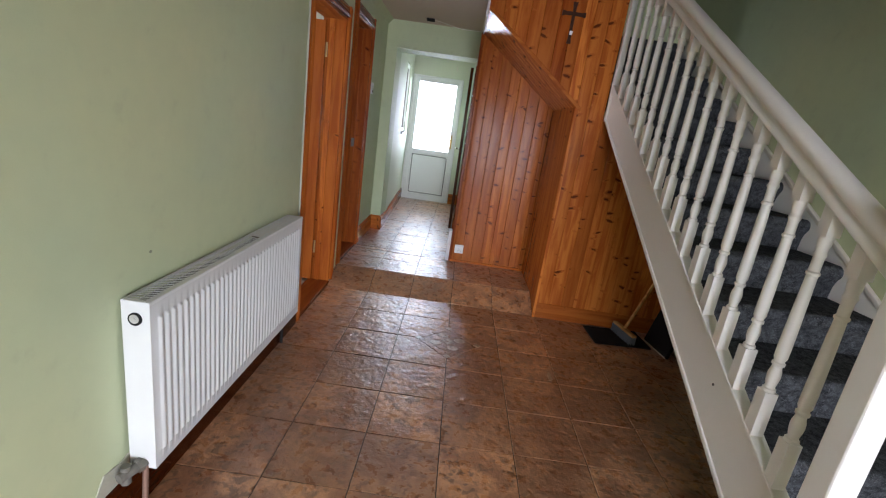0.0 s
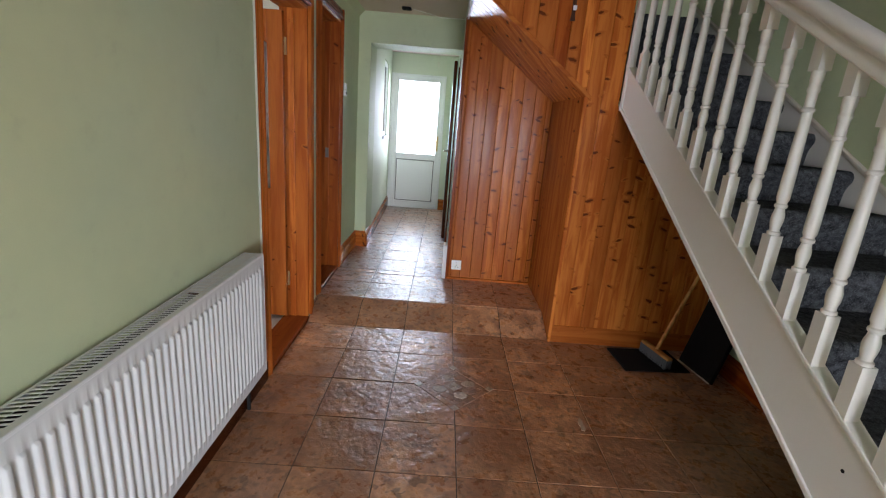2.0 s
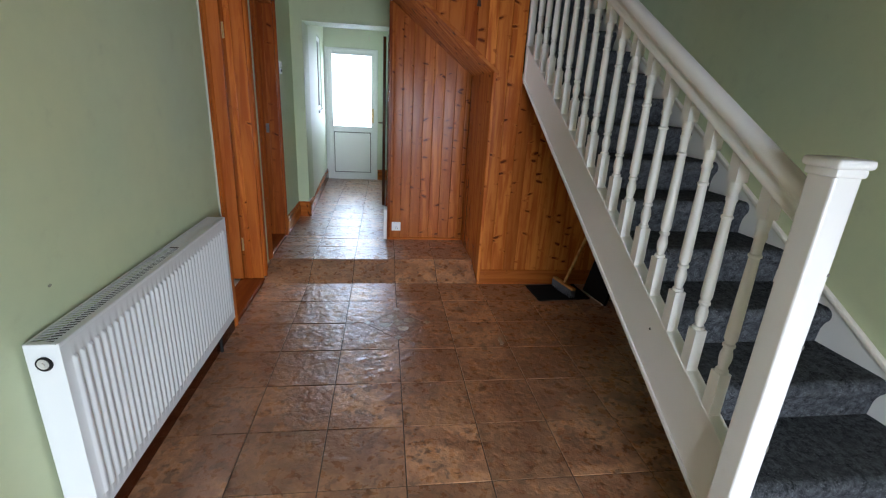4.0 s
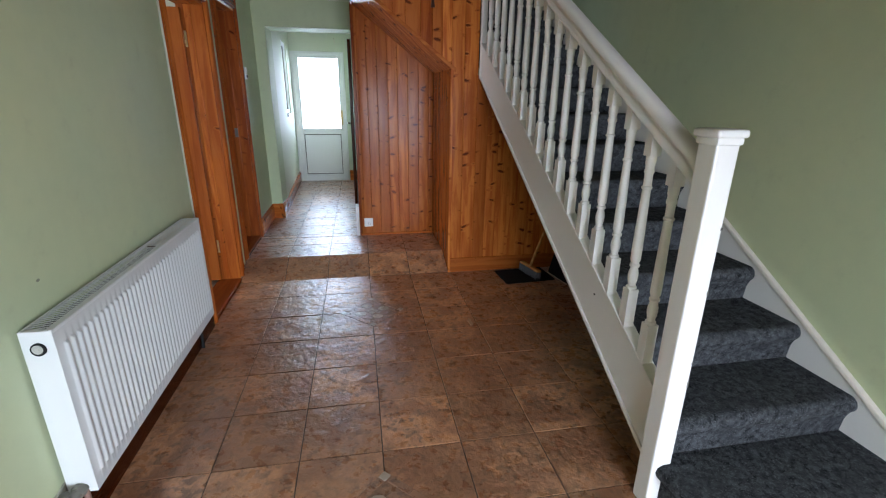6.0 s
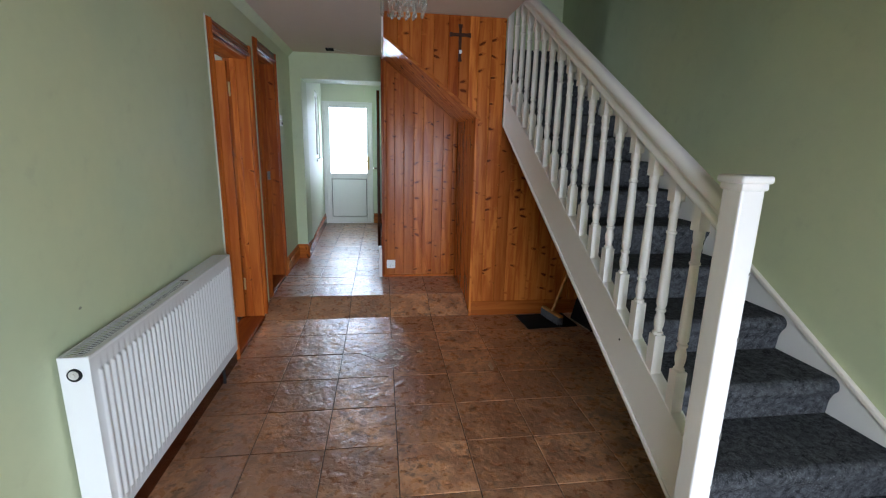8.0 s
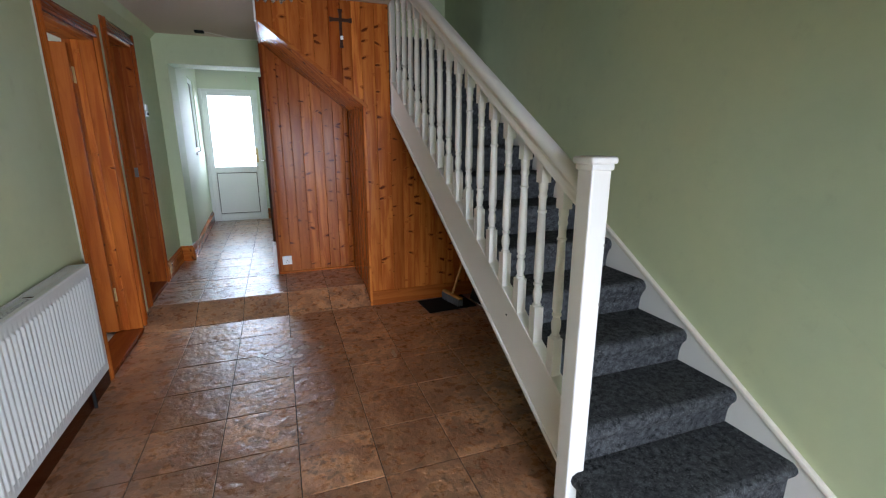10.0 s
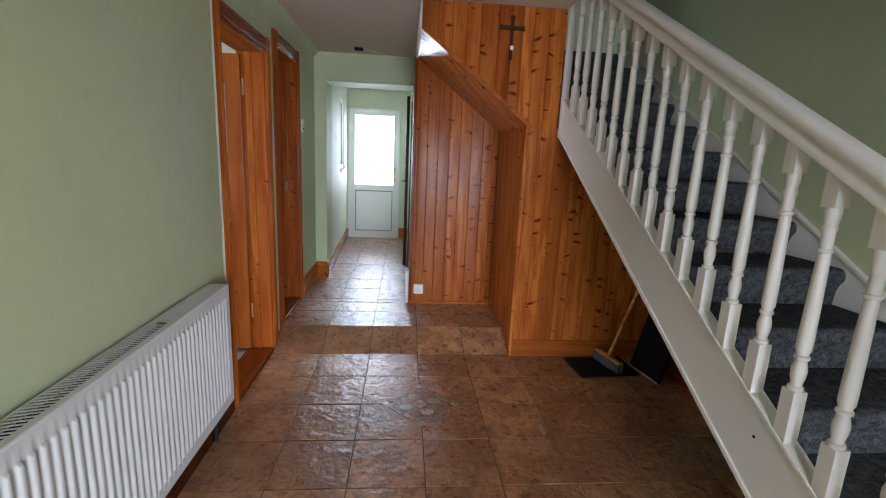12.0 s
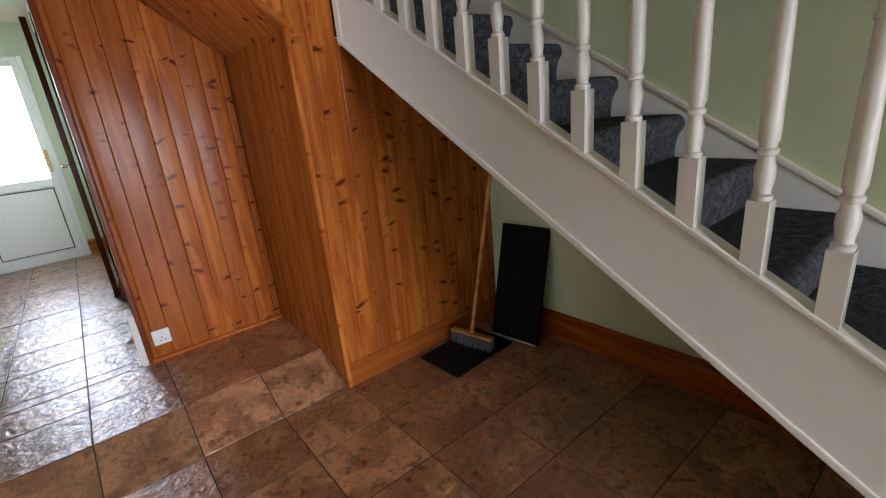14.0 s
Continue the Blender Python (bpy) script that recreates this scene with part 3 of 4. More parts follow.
for e in (-1, 1):
    for f in (-1, 1):
        line = [(gx + e * 0.095, gz), (gx + e * 0.06, gz + f * 0.07), (gx + e * 0.042, gz + f * 0.16), (gx + e * 0.075, gz + f * 0.27)]
        for p, q in zip(line, line[1:]):
            rod((p[0], gy + 0.001, p[1]), (q[0], gy + 0.001, q[1]), 0.0030, 5, etch)
    rod((gx + e * 0.048, gy + 0.001, gz), (gx + e * 0.095, gy + 0.001, gz), 0.0030, 5, etch)
    rod((gx - 0.20, gy + 0.001, gz + 0.29), (gx + 0.085, gy + 0.001, gz + 0.29), 0.0030, 5, etch) if e > 0 else None
part("etching", etch, PLASTIC, glass, "white etched flower and lines")
for z in (0.25, 1.745):
    part("hinge", box(-1.866, -1.842, 3.588, 3.5975, z, z + 0.1, 0.002, rod((-1.862, 3.575, z), (-1.862, 3.575, z + 0.1), 0.005)), BRASS, d1, "brass butt hinge")

# kitchen units seen through the gap
ku = thing("wall_cabinet", (-2.3, 5.0, 1.5), "dark wooden kitchen wall cabinet", "cabinet")
part("body", box(-3.0, -1.9, 4.93, YL - 0.003, 1.5, 2.3, 0.004), BROWN, ku)
for x in (-2.99, -2.45):
    part("cabinet_door", box(x, x + 0.53, 4.908, 4.928, 1.51, 2.29, 0.005), BROWN, ku)
kb = thing("base_cabinet", (-2.3, 5.0, UP), "dark wooden kitchen base cabinet", "cabinet")
part("body", box(-3.0, -1.9, 4.68, YL - 0.003, UP, 0.96, 0.004), BROWN, kb)
for x in (-2.99, -2.45):
    part("cabinet_door", box(x, x + 0.53, 4.658, 4.678, UP + 0.12, 0.94, 0.005), BROWN, kb)
part("worktop", box(-3.05, -1.89, 4.63, YL - 0.003, 0.962, 1.0, 0.008), GLOSS, tagged(thing("kitchen_worktop", (-2.4, 4.9, 0.96), "pale kitchen worktop on the base cabinet", "worktop")))
structure("wall_splashback", box(-3.1, -1.885, YL - 0.012, YL - 0.001, 1.0, 1.5), CREAM, "cream tiled splashback", "wall")

# ---------------------------------------------------------------- skirting boards


def skirting(name, x0, y0, x1, y1, z0, height, material, label):
    """Moulded skirting from one point to the other, its face on the left hand of that way."""
    prof = [(0, 0), (0.018, 0), (0.018, height - 0.045), (0.013, height - 0.035), (0.016, height - 0.027), (0.011, height - 0.018), (0.008, height - 0.004), (0, height)]
    way = Vector((x1 - x0, y1 - y0, 0)).normalized()
    side = Vector((-way.y, way.x, 0))
    bm = bmesh.new()
    rows = [[bm.verts.new(Vector((x, y, z0 + z)) + side * (d + 0.002)) for d, z in prof] for x, y in ((x0, y0), (x1, y1))]
    bm.faces.new(rows[0]), bm.faces.new(rows[1][::-1])
    for i in range(len(prof)):
        j = (i + 1) % len(prof)
        bm.faces.new((rows[0][i], rows[0][j], rows[1][j], rows[1][i]))
    return structure(name, bm, material, label, "skirting")


skirting("baseboard_hall", XL, D1[0] - 0.06, XL, YF, 0, 0.155, PINE_RED_SHADE, "varnished pine skirting behind the radiator, darkened for its shade")
skirting("baseboard_landing", XL, YL - 0.02, XL, D2[1] + 0.08, UP, 0.165, PINE_Y, "varnished pine skirting by the kitchen door")
skirting("baseboard_stub", -1.605, YL, XL, YL, UP, 0.165, PINE_X, "short varnished pine skirting")
skirting("baseboard_passage", -1.69, YB - 0.02, -1.605, YL - 0.02, UP, 0.165, PINE_Y, "varnished pine skirting along the passage")
skirting("baseboard_passage_right", -0.735, YL + 0.4, -0.735, 5.75, UP, 0.165, PINE_Y, "varnished pine skirting along the passage")
skirting("baseboard_passage_end", -0.735, YB, -0.88, YB, UP, 0.165, PINE_X, "short varnished pine skirting beside the back door")
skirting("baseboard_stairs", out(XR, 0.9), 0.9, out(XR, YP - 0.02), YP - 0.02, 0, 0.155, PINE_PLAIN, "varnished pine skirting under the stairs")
skirting("baseboard_front", XL, YF, XR + 0.14, YF, 0, 0.155, PINE_X, "varnished pine skirting of the front wall")

# ---------------------------------------------------------------- pine partition
SOFF = (2.195, 1.642)           # height of the sloped soffit at its two ends
SX = (-0.725, -0.005)


def soffit(x):
    return SOFF[0] + (SOFF[1] - SOFF[0]) * (x - SX[0]) / (SX[1] - SX[0])


def board(u0, u1, low, high, face, depth, parent, plane="y", material=PINE_Z, sign=-1):
    """One upright tongue-and-groove board with chamfered long edges; low and high give its ends at a place across."""
    ch, g = 0.0035, 0.0004
    u0, u1 = u0 + g, u1 - g
    back, front = face - sign * depth, face
    lean = random.uniform(-0.0016, 0.0016)
    w = u1 - u0
    ring = [(u0, back), (u0, front - sign * ch), (u0 + ch, front + sign * lean), (u0 + w * 0.35, front + sign * (lean * 0.3 + 0.0007)),
            (u0 + w * 0.65, front - sign * (lean * 0.3 - 0.0007)), (u1 - ch, front - sign * lean), (u1, front - sign * ch), (u1, back)]
    bm = bmesh.new()
    rows = []
    for f in (low, high):
        rows.append([bm.verts.new((u, d, f(u)) if plane == "y" else (d, u, f(u))) for u, d in ring])
    bm.faces.new(rows[0]), bm.faces.new(rows[1][::-1])
    for i in range(8):
        bm.faces.new((rows[0][i], rows[0][(i + 1) % 8], rows[1][(i + 1) % 8], rows[1][i]))
    return part("board", bm, material, parent)


flat = lambda z: (lambda u: z)
front = structure("wall_pine_front", prism([(SX[0], soffit(SX[0]) + 0.02), (SX[1] + 0.005, soffit(SX[1]) + 0.02), (SX[1] + 0.005, 0.0), (1.045, 0.0), (1.045, 1.55), (0.205, 1.55), (0.205, CEILING), (SX[0], CEILING)], "y", YP + 0.014, YP + 0.05),
                  PINE_DARK, "varnished knotty pine panelling under and beside the stairs", "panelling")
edges = [SX[0] + 0.003, -0.62, -0.53, -0.44, -0.349, -0.239, -0.152, -0.076, SX[1]]
for u0, u1 in zip(edges, edges[1:]):
    board(u0, u1, lambda u: soffit(u) + 0.022, flat(CEILING - 0.002), YP, 0.014, front, "y", PINE_DARK if u0 == -0.239 else PINE_Z)
edges = [SX[1], 0.095, 0.2015]
for u0, u1 in zip(edges, edges[1:]):
    board(u0, u1, flat(0.125), flat(CEILING - 0.002), YP, 0.014, front)
edges = [0.2015 + 0.0937 * i for i in range(10)]
for u0, u1 in zip(edges, edges[1:]):
    board(u0, u1, flat(0.125), flat(1.60), YP, 0.014, front)
part("plinth", box(SX[1] + 0.001, 1.044, YP - 0.006, YP + 0.016, 0.0, 0.128, 0.004), PINE_X, front, "plain pine plinth board")
part("corner_bead", box(SX[1] - 0.008, SX[1] + 0.012, YP - 0.008, YP + 0.012, 0.0, SOFF[1] - 0.004, 0.004), PINE_Z, front)
part("sloped_bead", prism([(SX[0], soffit(SX[0]) - 0.004), (SX[1] + 0.03, soffit(SX[1] + 0.03) - 0.004), (SX[1] + 0.03, soffit(SX[1] + 0.03) + 0.026), (SX[0], soffit(SX[0]) + 0.026)], "y", YP - 0.012, YP + 0.012, 0.004), PINE_X, front, "rounded pine bead along the slope")

recess = structure("wall_pine_recess", prism([(-0.735, UP - 0.1), (0.05, UP - 0.1), (0.05, soffit(0.0) + 0.02), (-0.735, soffit(-0.735) + 0.02)], "y", YR + 0.014, YR + 0.03), PINE_DARK, "varnished knotty pine panelling at the back of the recess", "panelling")
edges = [-0.73, -0.695, -0.618, -0.528, -0.431, -0.340, -0.243, -0.143, -0.047, -0.006]
for u0, u1 in zip(edges, edges[1:]):
    board(u0, u1, flat(UP + 0.018), lambda u: soffit(u) + 0.006, YR, 0.014, recess)
part("bottom_bead", box(-0.73, -0.005, YR - 0.016, YR + 0.004, UP - 0.002, UP + 0.02, 0.004), PINE_X, recess)
part("end_bead", box(-0.745, -0.722, YR - 0.006, YR + 0.04, UP - 0.002, 2.21, 0.004), PINE_DARK, recess)

side = structure("wall_pine_side", prism([(YP + 0.016, 0.0), (YR + 0.01, 0.0), (YR + 0.01, 1.66), (YP + 0.016, 1.66)], "x", SX[1] + 0.014, SX[1] + 0.05), PINE_DARK, "smooth varnished pine side of the recess", "panelling")
part("panel_sheet", box(SX[1], SX[1] + 0.0135, YP + 0.012, YR, 0.0, 1.655), PINE_PANEL, side)

# sloped soffit boards run along the slope
top = structure("ceiling_pine_soffit", prism([(SX[0], soffit(SX[0]) + 0.014), (SX[1] + 0.02, soffit(SX[1] + 0.02) + 0.014), (SX[1] + 0.02, soffit(SX[1]) + 0.06), (SX[0], soffit(SX[0]) + 0.06)], "y", YP + 0.05, YR + 0.03), PINE_DARK, "sloping varnished pine soffit of the recess", "ceiling")
bm = bmesh.new()
n = 9
for i in range(n):
    y0, y1 = YP + 0.012 + (YR - YP - 0.012) * i / n, YP + 0.012 + (YR - YP - 0.012) * (i + 1) / n
    ring = [(y0 + 0.001, 0.014), (y0 + 0.001, 0.006), (y0 + 0.007, 0), (y1 - 0.007, 0), (y1 - 0.001, 0.006), (y1 - 0.001, 0.014)]
    rows = [[bm.verts.new((x, y, soffit(x) + d)) for y, d in ring] for x in SX]
    bm.faces.new(rows[0]), bm.faces.new(rows[1][::-1])
    for k in range(6):
        bm.faces.new((rows[0][k], rows[0][(k + 1) % 6], rows[1][(k + 1) % 6], rows[1][k]))
part("soffit_boards", bm, PINE_X, top)
structure("wall_partition_end", box(SX[0] - 0.012, SX[0] + 0.001, YP + 0.002, YR + 0.03, soffit(SX[0]) - 0.002, CEILING - 0.002, 0.002), GLOSS, "white painted end of the pine partition", "panelling")
structure("wall_partition_stub", box(-0.60, 0.10, YR + 0.032, YL, -0.3, 2.36), GREEN, "plain wall behind the pine recess", "wall")

# crucifix-shaped wall ornament
cr = thing("wall_cross", (-0.15, YP, 2.2), "dark wooden cross hung on the pine panelling", "cross")
part("upright", prism([(-0.168, 2.045), (-0.138, 2.045), (-0.143, 2.075), (-0.143, 2.275), (-0.136, 2.305), (-0.170, 2.305), (-0.163, 2.275), (-0.163, 2.075)], "y", YP - 0.016, YP - 0.001, 0.003), CROSS, cr)
part("crossbar", prism([(-0.232, 2.215), (-0.205, 2.222), (-0.100, 2.222), (-0.072, 2.215), (-0.072, 2.249), (-0.100, 2.243), (-0.205, 2.243), (-0.232, 2.249)], "y", YP - 0.019, YP - 0.001, 0.003), CROSS, cr)
part("plaque", box(-0.16, -0.14, YP - 0.024, YP - 0.012, 2.10, 2.125, 0.003), PLASTIC, cr, "small white plaque")

# socket low in the recess
so = thing("wall_socket", (-0.657, YR, 0.235), "white plastic double-pole wall socket", "socket")
part("plate", box(-0.70, -0.613, YR - 0.012, YR - 0.001, 0.19, 0.277, 0.005), PLASTIC, so)
part("rocker", box(-0.675, -0.655, YR - 0.016, YR - 0.010, 0.245, 0.262, 0.002), PLASTIC, so)
for x in (-0.668, -0.645):
    part("pin_slot", box(x, x + 0.007, YR - 0.0135, YR - 0.0115, 0.212, 0.218), DARK, so)
part("pin_slot", box(-0.658, -0.654, YR - 0.0135, YR - 0.0115, 0.226, 0.236), DARK, so)

# white painted stub at the panel's foot, and the cable down the edge
ws = thing("corner_guard", (-0.748, YR, UP), "white painted corner guard at the foot of the panelling", "trim")
part("guard", box(-0.778, -0.7465, YR - 0.015, YR + 0.12, UP, UP + 0.30, 0.004), GLOSS, ws)
cb = thing("wall_cable", (-0.728, YR, UP), "thin white cable down the edge of the panelling", "cable")
part("cable", rod((-0.718, YR - 0.009, UP + 0.02), (-0.718, YR - 0.009, 2.19), 0.0028, 6), PINE_DARK, cb)

# switch on the left wall
sw = thing("light_switch", (XL, 4.665, 1.62), "white plastic light switch on the green wall", "switch")
for z in (1.575, 1.63):
    part("plate", box(XL + 0.001, XL + 0.012, 4.62, 4.71, z, z + 0.05, 0.004), PLASTIC, sw)
part("rocker", box(XL + 0.011, XL + 0.018, 4.655, 4.675, 1.59, 1.612, 0.002), DARK, sw)

# ceiling fitting with its cable
cf = thing("ceiling_box", (-1.26, 5.0, CEILING), "small black open cable box on the ceiling", "junction box")
part("box", box(-1.30, -1.22, 4.96, 5.03, CEILING - 0.02, CEILING - 0.001, 0.004), DARK, cf)
part("cable", rod((-1.22, 5.0, CEILING - 0.006), (-0.95, 5.235, CEILING - 0.012), 0.003, 6, rod((-0.95, 5.235, CEILING - 0.012), (-0.735, 5.24, CEILING - 0.008), 0.003, 6)), GLOSS, cf, "thin white cable")

# hook and cord above the back door
hk = thing("wall_hook", (-1.02, YB, 2.24), "small hook with a short cord above the back door", "hook")
part("hook", rod((-1.02, YB - 0.001, 2.27), (-1.02, YB - 0.02, 2.265), 0.004, 8), CHROME, hk)
part("cord", rod((-1.02, YB - 0.016, 2.265), (-1.012, YB - 0.014, 2.19), 0.004, 6), SKIRT_WHITE, hk, "short pale cord")

# open brown door in the passage
bd = thing("door_passage", (-0.78, 6.5, UP), "dark brown wooden door standing open in the passage", "door", "", "structure")
part("leaf", box(-0.80, -0.765, 5.80, 6.46, UP + 0.01, 2.07, 0.004), BROWN, bd)
part("door_handle", rod((-0.80, 5.86, 1.12), (-0.845, 5.86, 1.12), 0.010, 10, rod((-0.842, 5.86, 1.12), (-0.842, 5.96, 1.12), 0.008)), CHROME, bd, "chrome lever handle", True)
part("lining", box(-0.742, -0.60, 5.742, 5.756, UP, 2.09, 0.002), BROWN, bd)
part("lining", box(-0.742, -0.60, 6.494, 6.508, UP, 2.09, 0.002), BROWN, bd)
structure("wall_passage_closet", box(-0.598, -0.5, 5.6, 6.6, -0.3, 2.6), CREAM, "plain wall behind the passage door", "wall")

# ---------------------------------------------------------------- staircase
st = thing("staircase", (0.65, 1.1, 0), "carpeted stairs with white turned balusters and handrail", "staircase")
RISE, GOING, NOSE0, TREAD0 = 0.1645, 0.275, 0.812, 0.197
SXL, SXR = 0.240, 1.032          # clear width between the strings


def step_section(k):
    """Riser and tread under one carpet, with a rounded nose (y, z)."""
    y, z = NOSE0 + GOING * k, TREAD0 + RISE * k
    low = z - RISE if k else 0.0
    nose = [(y + 0.034 - 0.034 * math.cos(a), z - 0.036 + 0.036 * math.sin(a)) for a in [math.pi * i / 10 - math.pi / 2 * 0.6 for i in range(0, 9)] if a <= math.pi / 2 + 0.01]
    return [(y + 0.034, low - 0.012 if k else 0.0), (y + 0.029, z - 0.105), (y + 0.022, z - 0.082), *nose, (y + GOING + 0.035, z), (y + GOING + 0.035, z - 0.03), (y + 0.07, z - 0.03), (y + 0.06, low - 0.012 if k else 0.0)]


for k in range(1, 14):
    sec = step_section(k)
    bm = bmesh.new()
    cols = 7
    xs = [SXL + (SXR - SXL) * i / (cols - 1) for i in range(cols)]
    rows = [[bm.verts.new((x, y, z)) for y, z in sec] for x in xs]
    for a, c in zip(rows, rows[1:]):
        for i in range(len(sec)):
            j = (i + 1) % len(sec)
            bm.faces.new((a[i], a[j], c[j], c[i]))
    bm.faces.new(rows[0]), bm.faces.new(rows[-1][::-1])
    part("carpeted_step", bm, CARPET, st, "", True)
# bottom step, rounded at its open end past the newel
y, z = NOSE0, TREAD0
outline = [(SXR, y), (SXR, y + GOING + 0.03), (0.19, y + GOING + 0.03)]
outline += [(0.19 + 0.10 - 0.10 * math.cos(a), y + 0.10 - 0.10 * math.sin(a)) for a in [math.pi / 2 * i / 8 for i in range(9)]]
bm = bmesh.new()
layers = [(0.03, 0.0), (0.03, z - 0.075), (0.008, z - 0.05), (0.0, z - 0.03), (0.006, z - 0.012), (0.022, z - 0.002), (0.03, z)]
rings = []
for inset, zz in layers:
    ring = []
    for px, py in outline:
        fx = 0 if px > SXR - 0.01 else (inset if px < 0.5 else 0)
        ring.append(bm.verts.new((px + fx * (1 if px < 0.35 else 0), py + (inset if py < y + 0.15 else 0), zz)))
    rings.append(ring)
for a, c in zip(rings, rings[1:]):
    for i in range(len(outline)):
        j = (i + 1) % len(outline)
        bm.faces.new((a[i], a[j], c[j], c[i]))
bm.faces.new(rings[-1])
part("carpeted_step", bm, CARPET, st, "carpeted bottom step with a rounded end", True)

# strings
y0, y1 = 1.13, YP - 0.002
part("outer_string", prism([(y0, string_bottom(y0)), (y1, string_bottom(y1)), (y1, string_top(y1)), (y0, string_top(y0))], "x", 0.212, 0.247, 0.004), GLOSS, st, "white painted sloping string board")
part("string_bead", prism([(y0, string_bottom(y0) - 0.004), (y1, string_bottom(y1) - 0.004), (y1, string_bottom(y1) + 0.018), (y0, string_bottom(y0) + 0.018)], "x", 0.204, 0.214, 0.003), GLOSS, st)
part("base_rail", prism([(y0, string_top(y0)), (y1, string_top(y1)), (y1, string_top(y1) + 0.018), (y0, string_top(y0) + 0.018)], "x", 0.203, 0.256, 0.004), GLOSS, st, "white base rail on the string")
sk = lambda y: 0.425 + 0.600 * (y - 1.182)
part("wall_string", prism([(0.50, 0.0), (0.80, 0.0), (4.5, sk(4.5) - 0.30), (4.5, sk(4.5)), (0.50, max(sk(0.50), 0.02))], "x", 1.030, XR - 0.002), GLOSS, st, "white wall string with a worn moulded top")
part("wall_string_cap", prism([(0.50, sk(0.50)), (4.5, sk(4.5)), (4.5, sk(4.5) + 0.027), (0.50, sk(0.50) + 0.027)], "x", 1.023, XR - 0.001, 0.006), SKIRT_WHITE, st, "yellowed moulding", True)
# sloping sheet whose black colour stands for the deep shade below the steps
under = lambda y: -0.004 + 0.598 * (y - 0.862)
part("underside", prism([(1.05, under(1.05) - 0.014), (4.5, under(4.5) - 0.014), (4.5, under(4.5)), (1.05, under(1.05))], "x", 0.247, 1.030), DARK, st, "underside of the stairs, coloured near black for the shade")

for yy, zz in ((1.632, 0.618),):
    part("nail_hole", rod((0.2108, yy, zz), (0.2135, yy, zz), 0.0055, 10), DARK, st, "small dark hole in the white string")
# newel post
NX, NY, NW = 0.211, 1.112, 0.037
part("newel_post", box(NX - NW, NX + NW, NY - NW, NY + NW, 0.0, 1.325, 0.006), GLOSS, st, "white square newel post")
for zz, hh in ((0.16, 0.016), (0.335, 0.010), (0.52, 0.022), (0.61, 0.008), (0.86, 0.012), (1.07, 0.009)):
    part("paint_chip", box(NX + NW - 0.006, NX + NW + 0.0006, NY - NW - 0.0006, NY - NW + 0.004, zz, zz + hh, 0.0005), VALVE, st, "dark chip in the white paint")
cap = box(NX - NW - 0.014, NX + NW + 0.014, NY - NW - 0.014, NY + NW + 0.014, 1.338, 1.362, 0.009, None, 3)
cap = box(NX - NW - 0.006, NX + NW + 0.006, NY - NW - 0.006, NY + NW + 0.006, 1.318, 1.340, 0.006, cap)
part("newel_cap", cap, GLOSS, st, "moulded white cap", True)
part("half_newel", box(0.206, 0.246, YP - 0.04, YP - 0.002, string_bottom(YP) - 0.02, 2.60, 0.004), GLOSS, st, "white half newel against the panelling")

# handrail
BX = 0.226
rail_low = lambda y: 1.393 + SLOPE * (y - 1.515)
half_rail = [(0.027, 0), (0.031, 0.004), (0.031, 0.012), (0.027, 0.017), (0.021, 0.021), (0.019, 0.027), (0.021, 0.033), (0.028, 0.036), (0.033, 0.043), (0.034, 0.051), (0.030, 0.061), (0.021, 0.069), (0.009, 0.073)]
profile = [(-u, w) for u, w in half_rail] + half_rail[::-1]
bm = bmesh.new()
ys = [NY + NW - 0.003, NY + NW + 0.02] + [NY + NW + 0.02 + (3.58 - NY - NW) * i / 10 for i in range(1, 11)]
rows = [[bm.verts.new((BX + u, yy, rail_low(yy) + w * 1.26)) for u, w in profile] for yy in ys]
for a, c in zip(rows, rows[1:]):
    for i in range(len(profile)):
        j = (i + 1) % len(profile)
        bm.faces.new((a[i], a[j], c[j], c[i]))
bm.faces.new(rows[0]), bm.faces.new(rows[-1][::-1])
part("handrail", bm, GLOSS, st, "white moulded handrail, paint worn", True)

# balusters: square raked ends, turned between


def baluster_mesh(yy):
    half = 0.0205
    lo, hi = string_top(yy) + 0.017, rail_low(yy) + 0.004
    h = hi - lo
    bm = bmesh.new()

    def block(z0, z1, rake0, rake1):
        v = []
        for zz, rk in ((z0, rake0), (z1, rake1)):
            for sx, sy in ((-1, -1), (1, -1), (1, 1), (-1, 1)):
                v.append(bm.verts.new((sx * half, sy * half, zz + (SLOPE * sy * half if rk else 0))))
        for f in ((0, 1, 2, 3), (7, 6, 5, 4), (0, 4, 5, 1), (1, 5, 6, 2), (2, 6, 7, 3), (3, 7, 4, 0)):
            bm.faces.new([v[i] for i in f])
    block(0, 0.145, True, False)
    block(h - 0.088, h, False, True)
    s0, s1 = 0.145, h - 0.088
    turned = [(r, f * (s1 - s0)) for r, f in (
        (0.0185, 0.0), (0.0195, 0.008), (0.0195, 0.020), (0.0150, 0.028), (0.0142, 0.040), (0.0178, 0.075), (0.0192, 0.105), (0.0186, 0.130), (0.0150, 0.158), (0.0138, 0.176),
        (0.0186, 0.183), (0.0190, 0.198), (0.0150, 0.207), (0.0150, 0.215), (0.0190, 0.235), (0.0192, 0.30), (0.0182, 0.45), (0.0166, 0.62), (0.0148, 0.765),
        (0.0185, 0.772), (0.0188, 0.784), (0.0146, 0.793), (0.0148, 0.875), (0.0180, 0.886), (0.0182, 0.902), (0.0158, 0.910), (0.0162, 0.935), (0.0184, 0.950), (0.0186, 1.0))]
    return lathe(turned, (0, 0, s0), 14, bm)


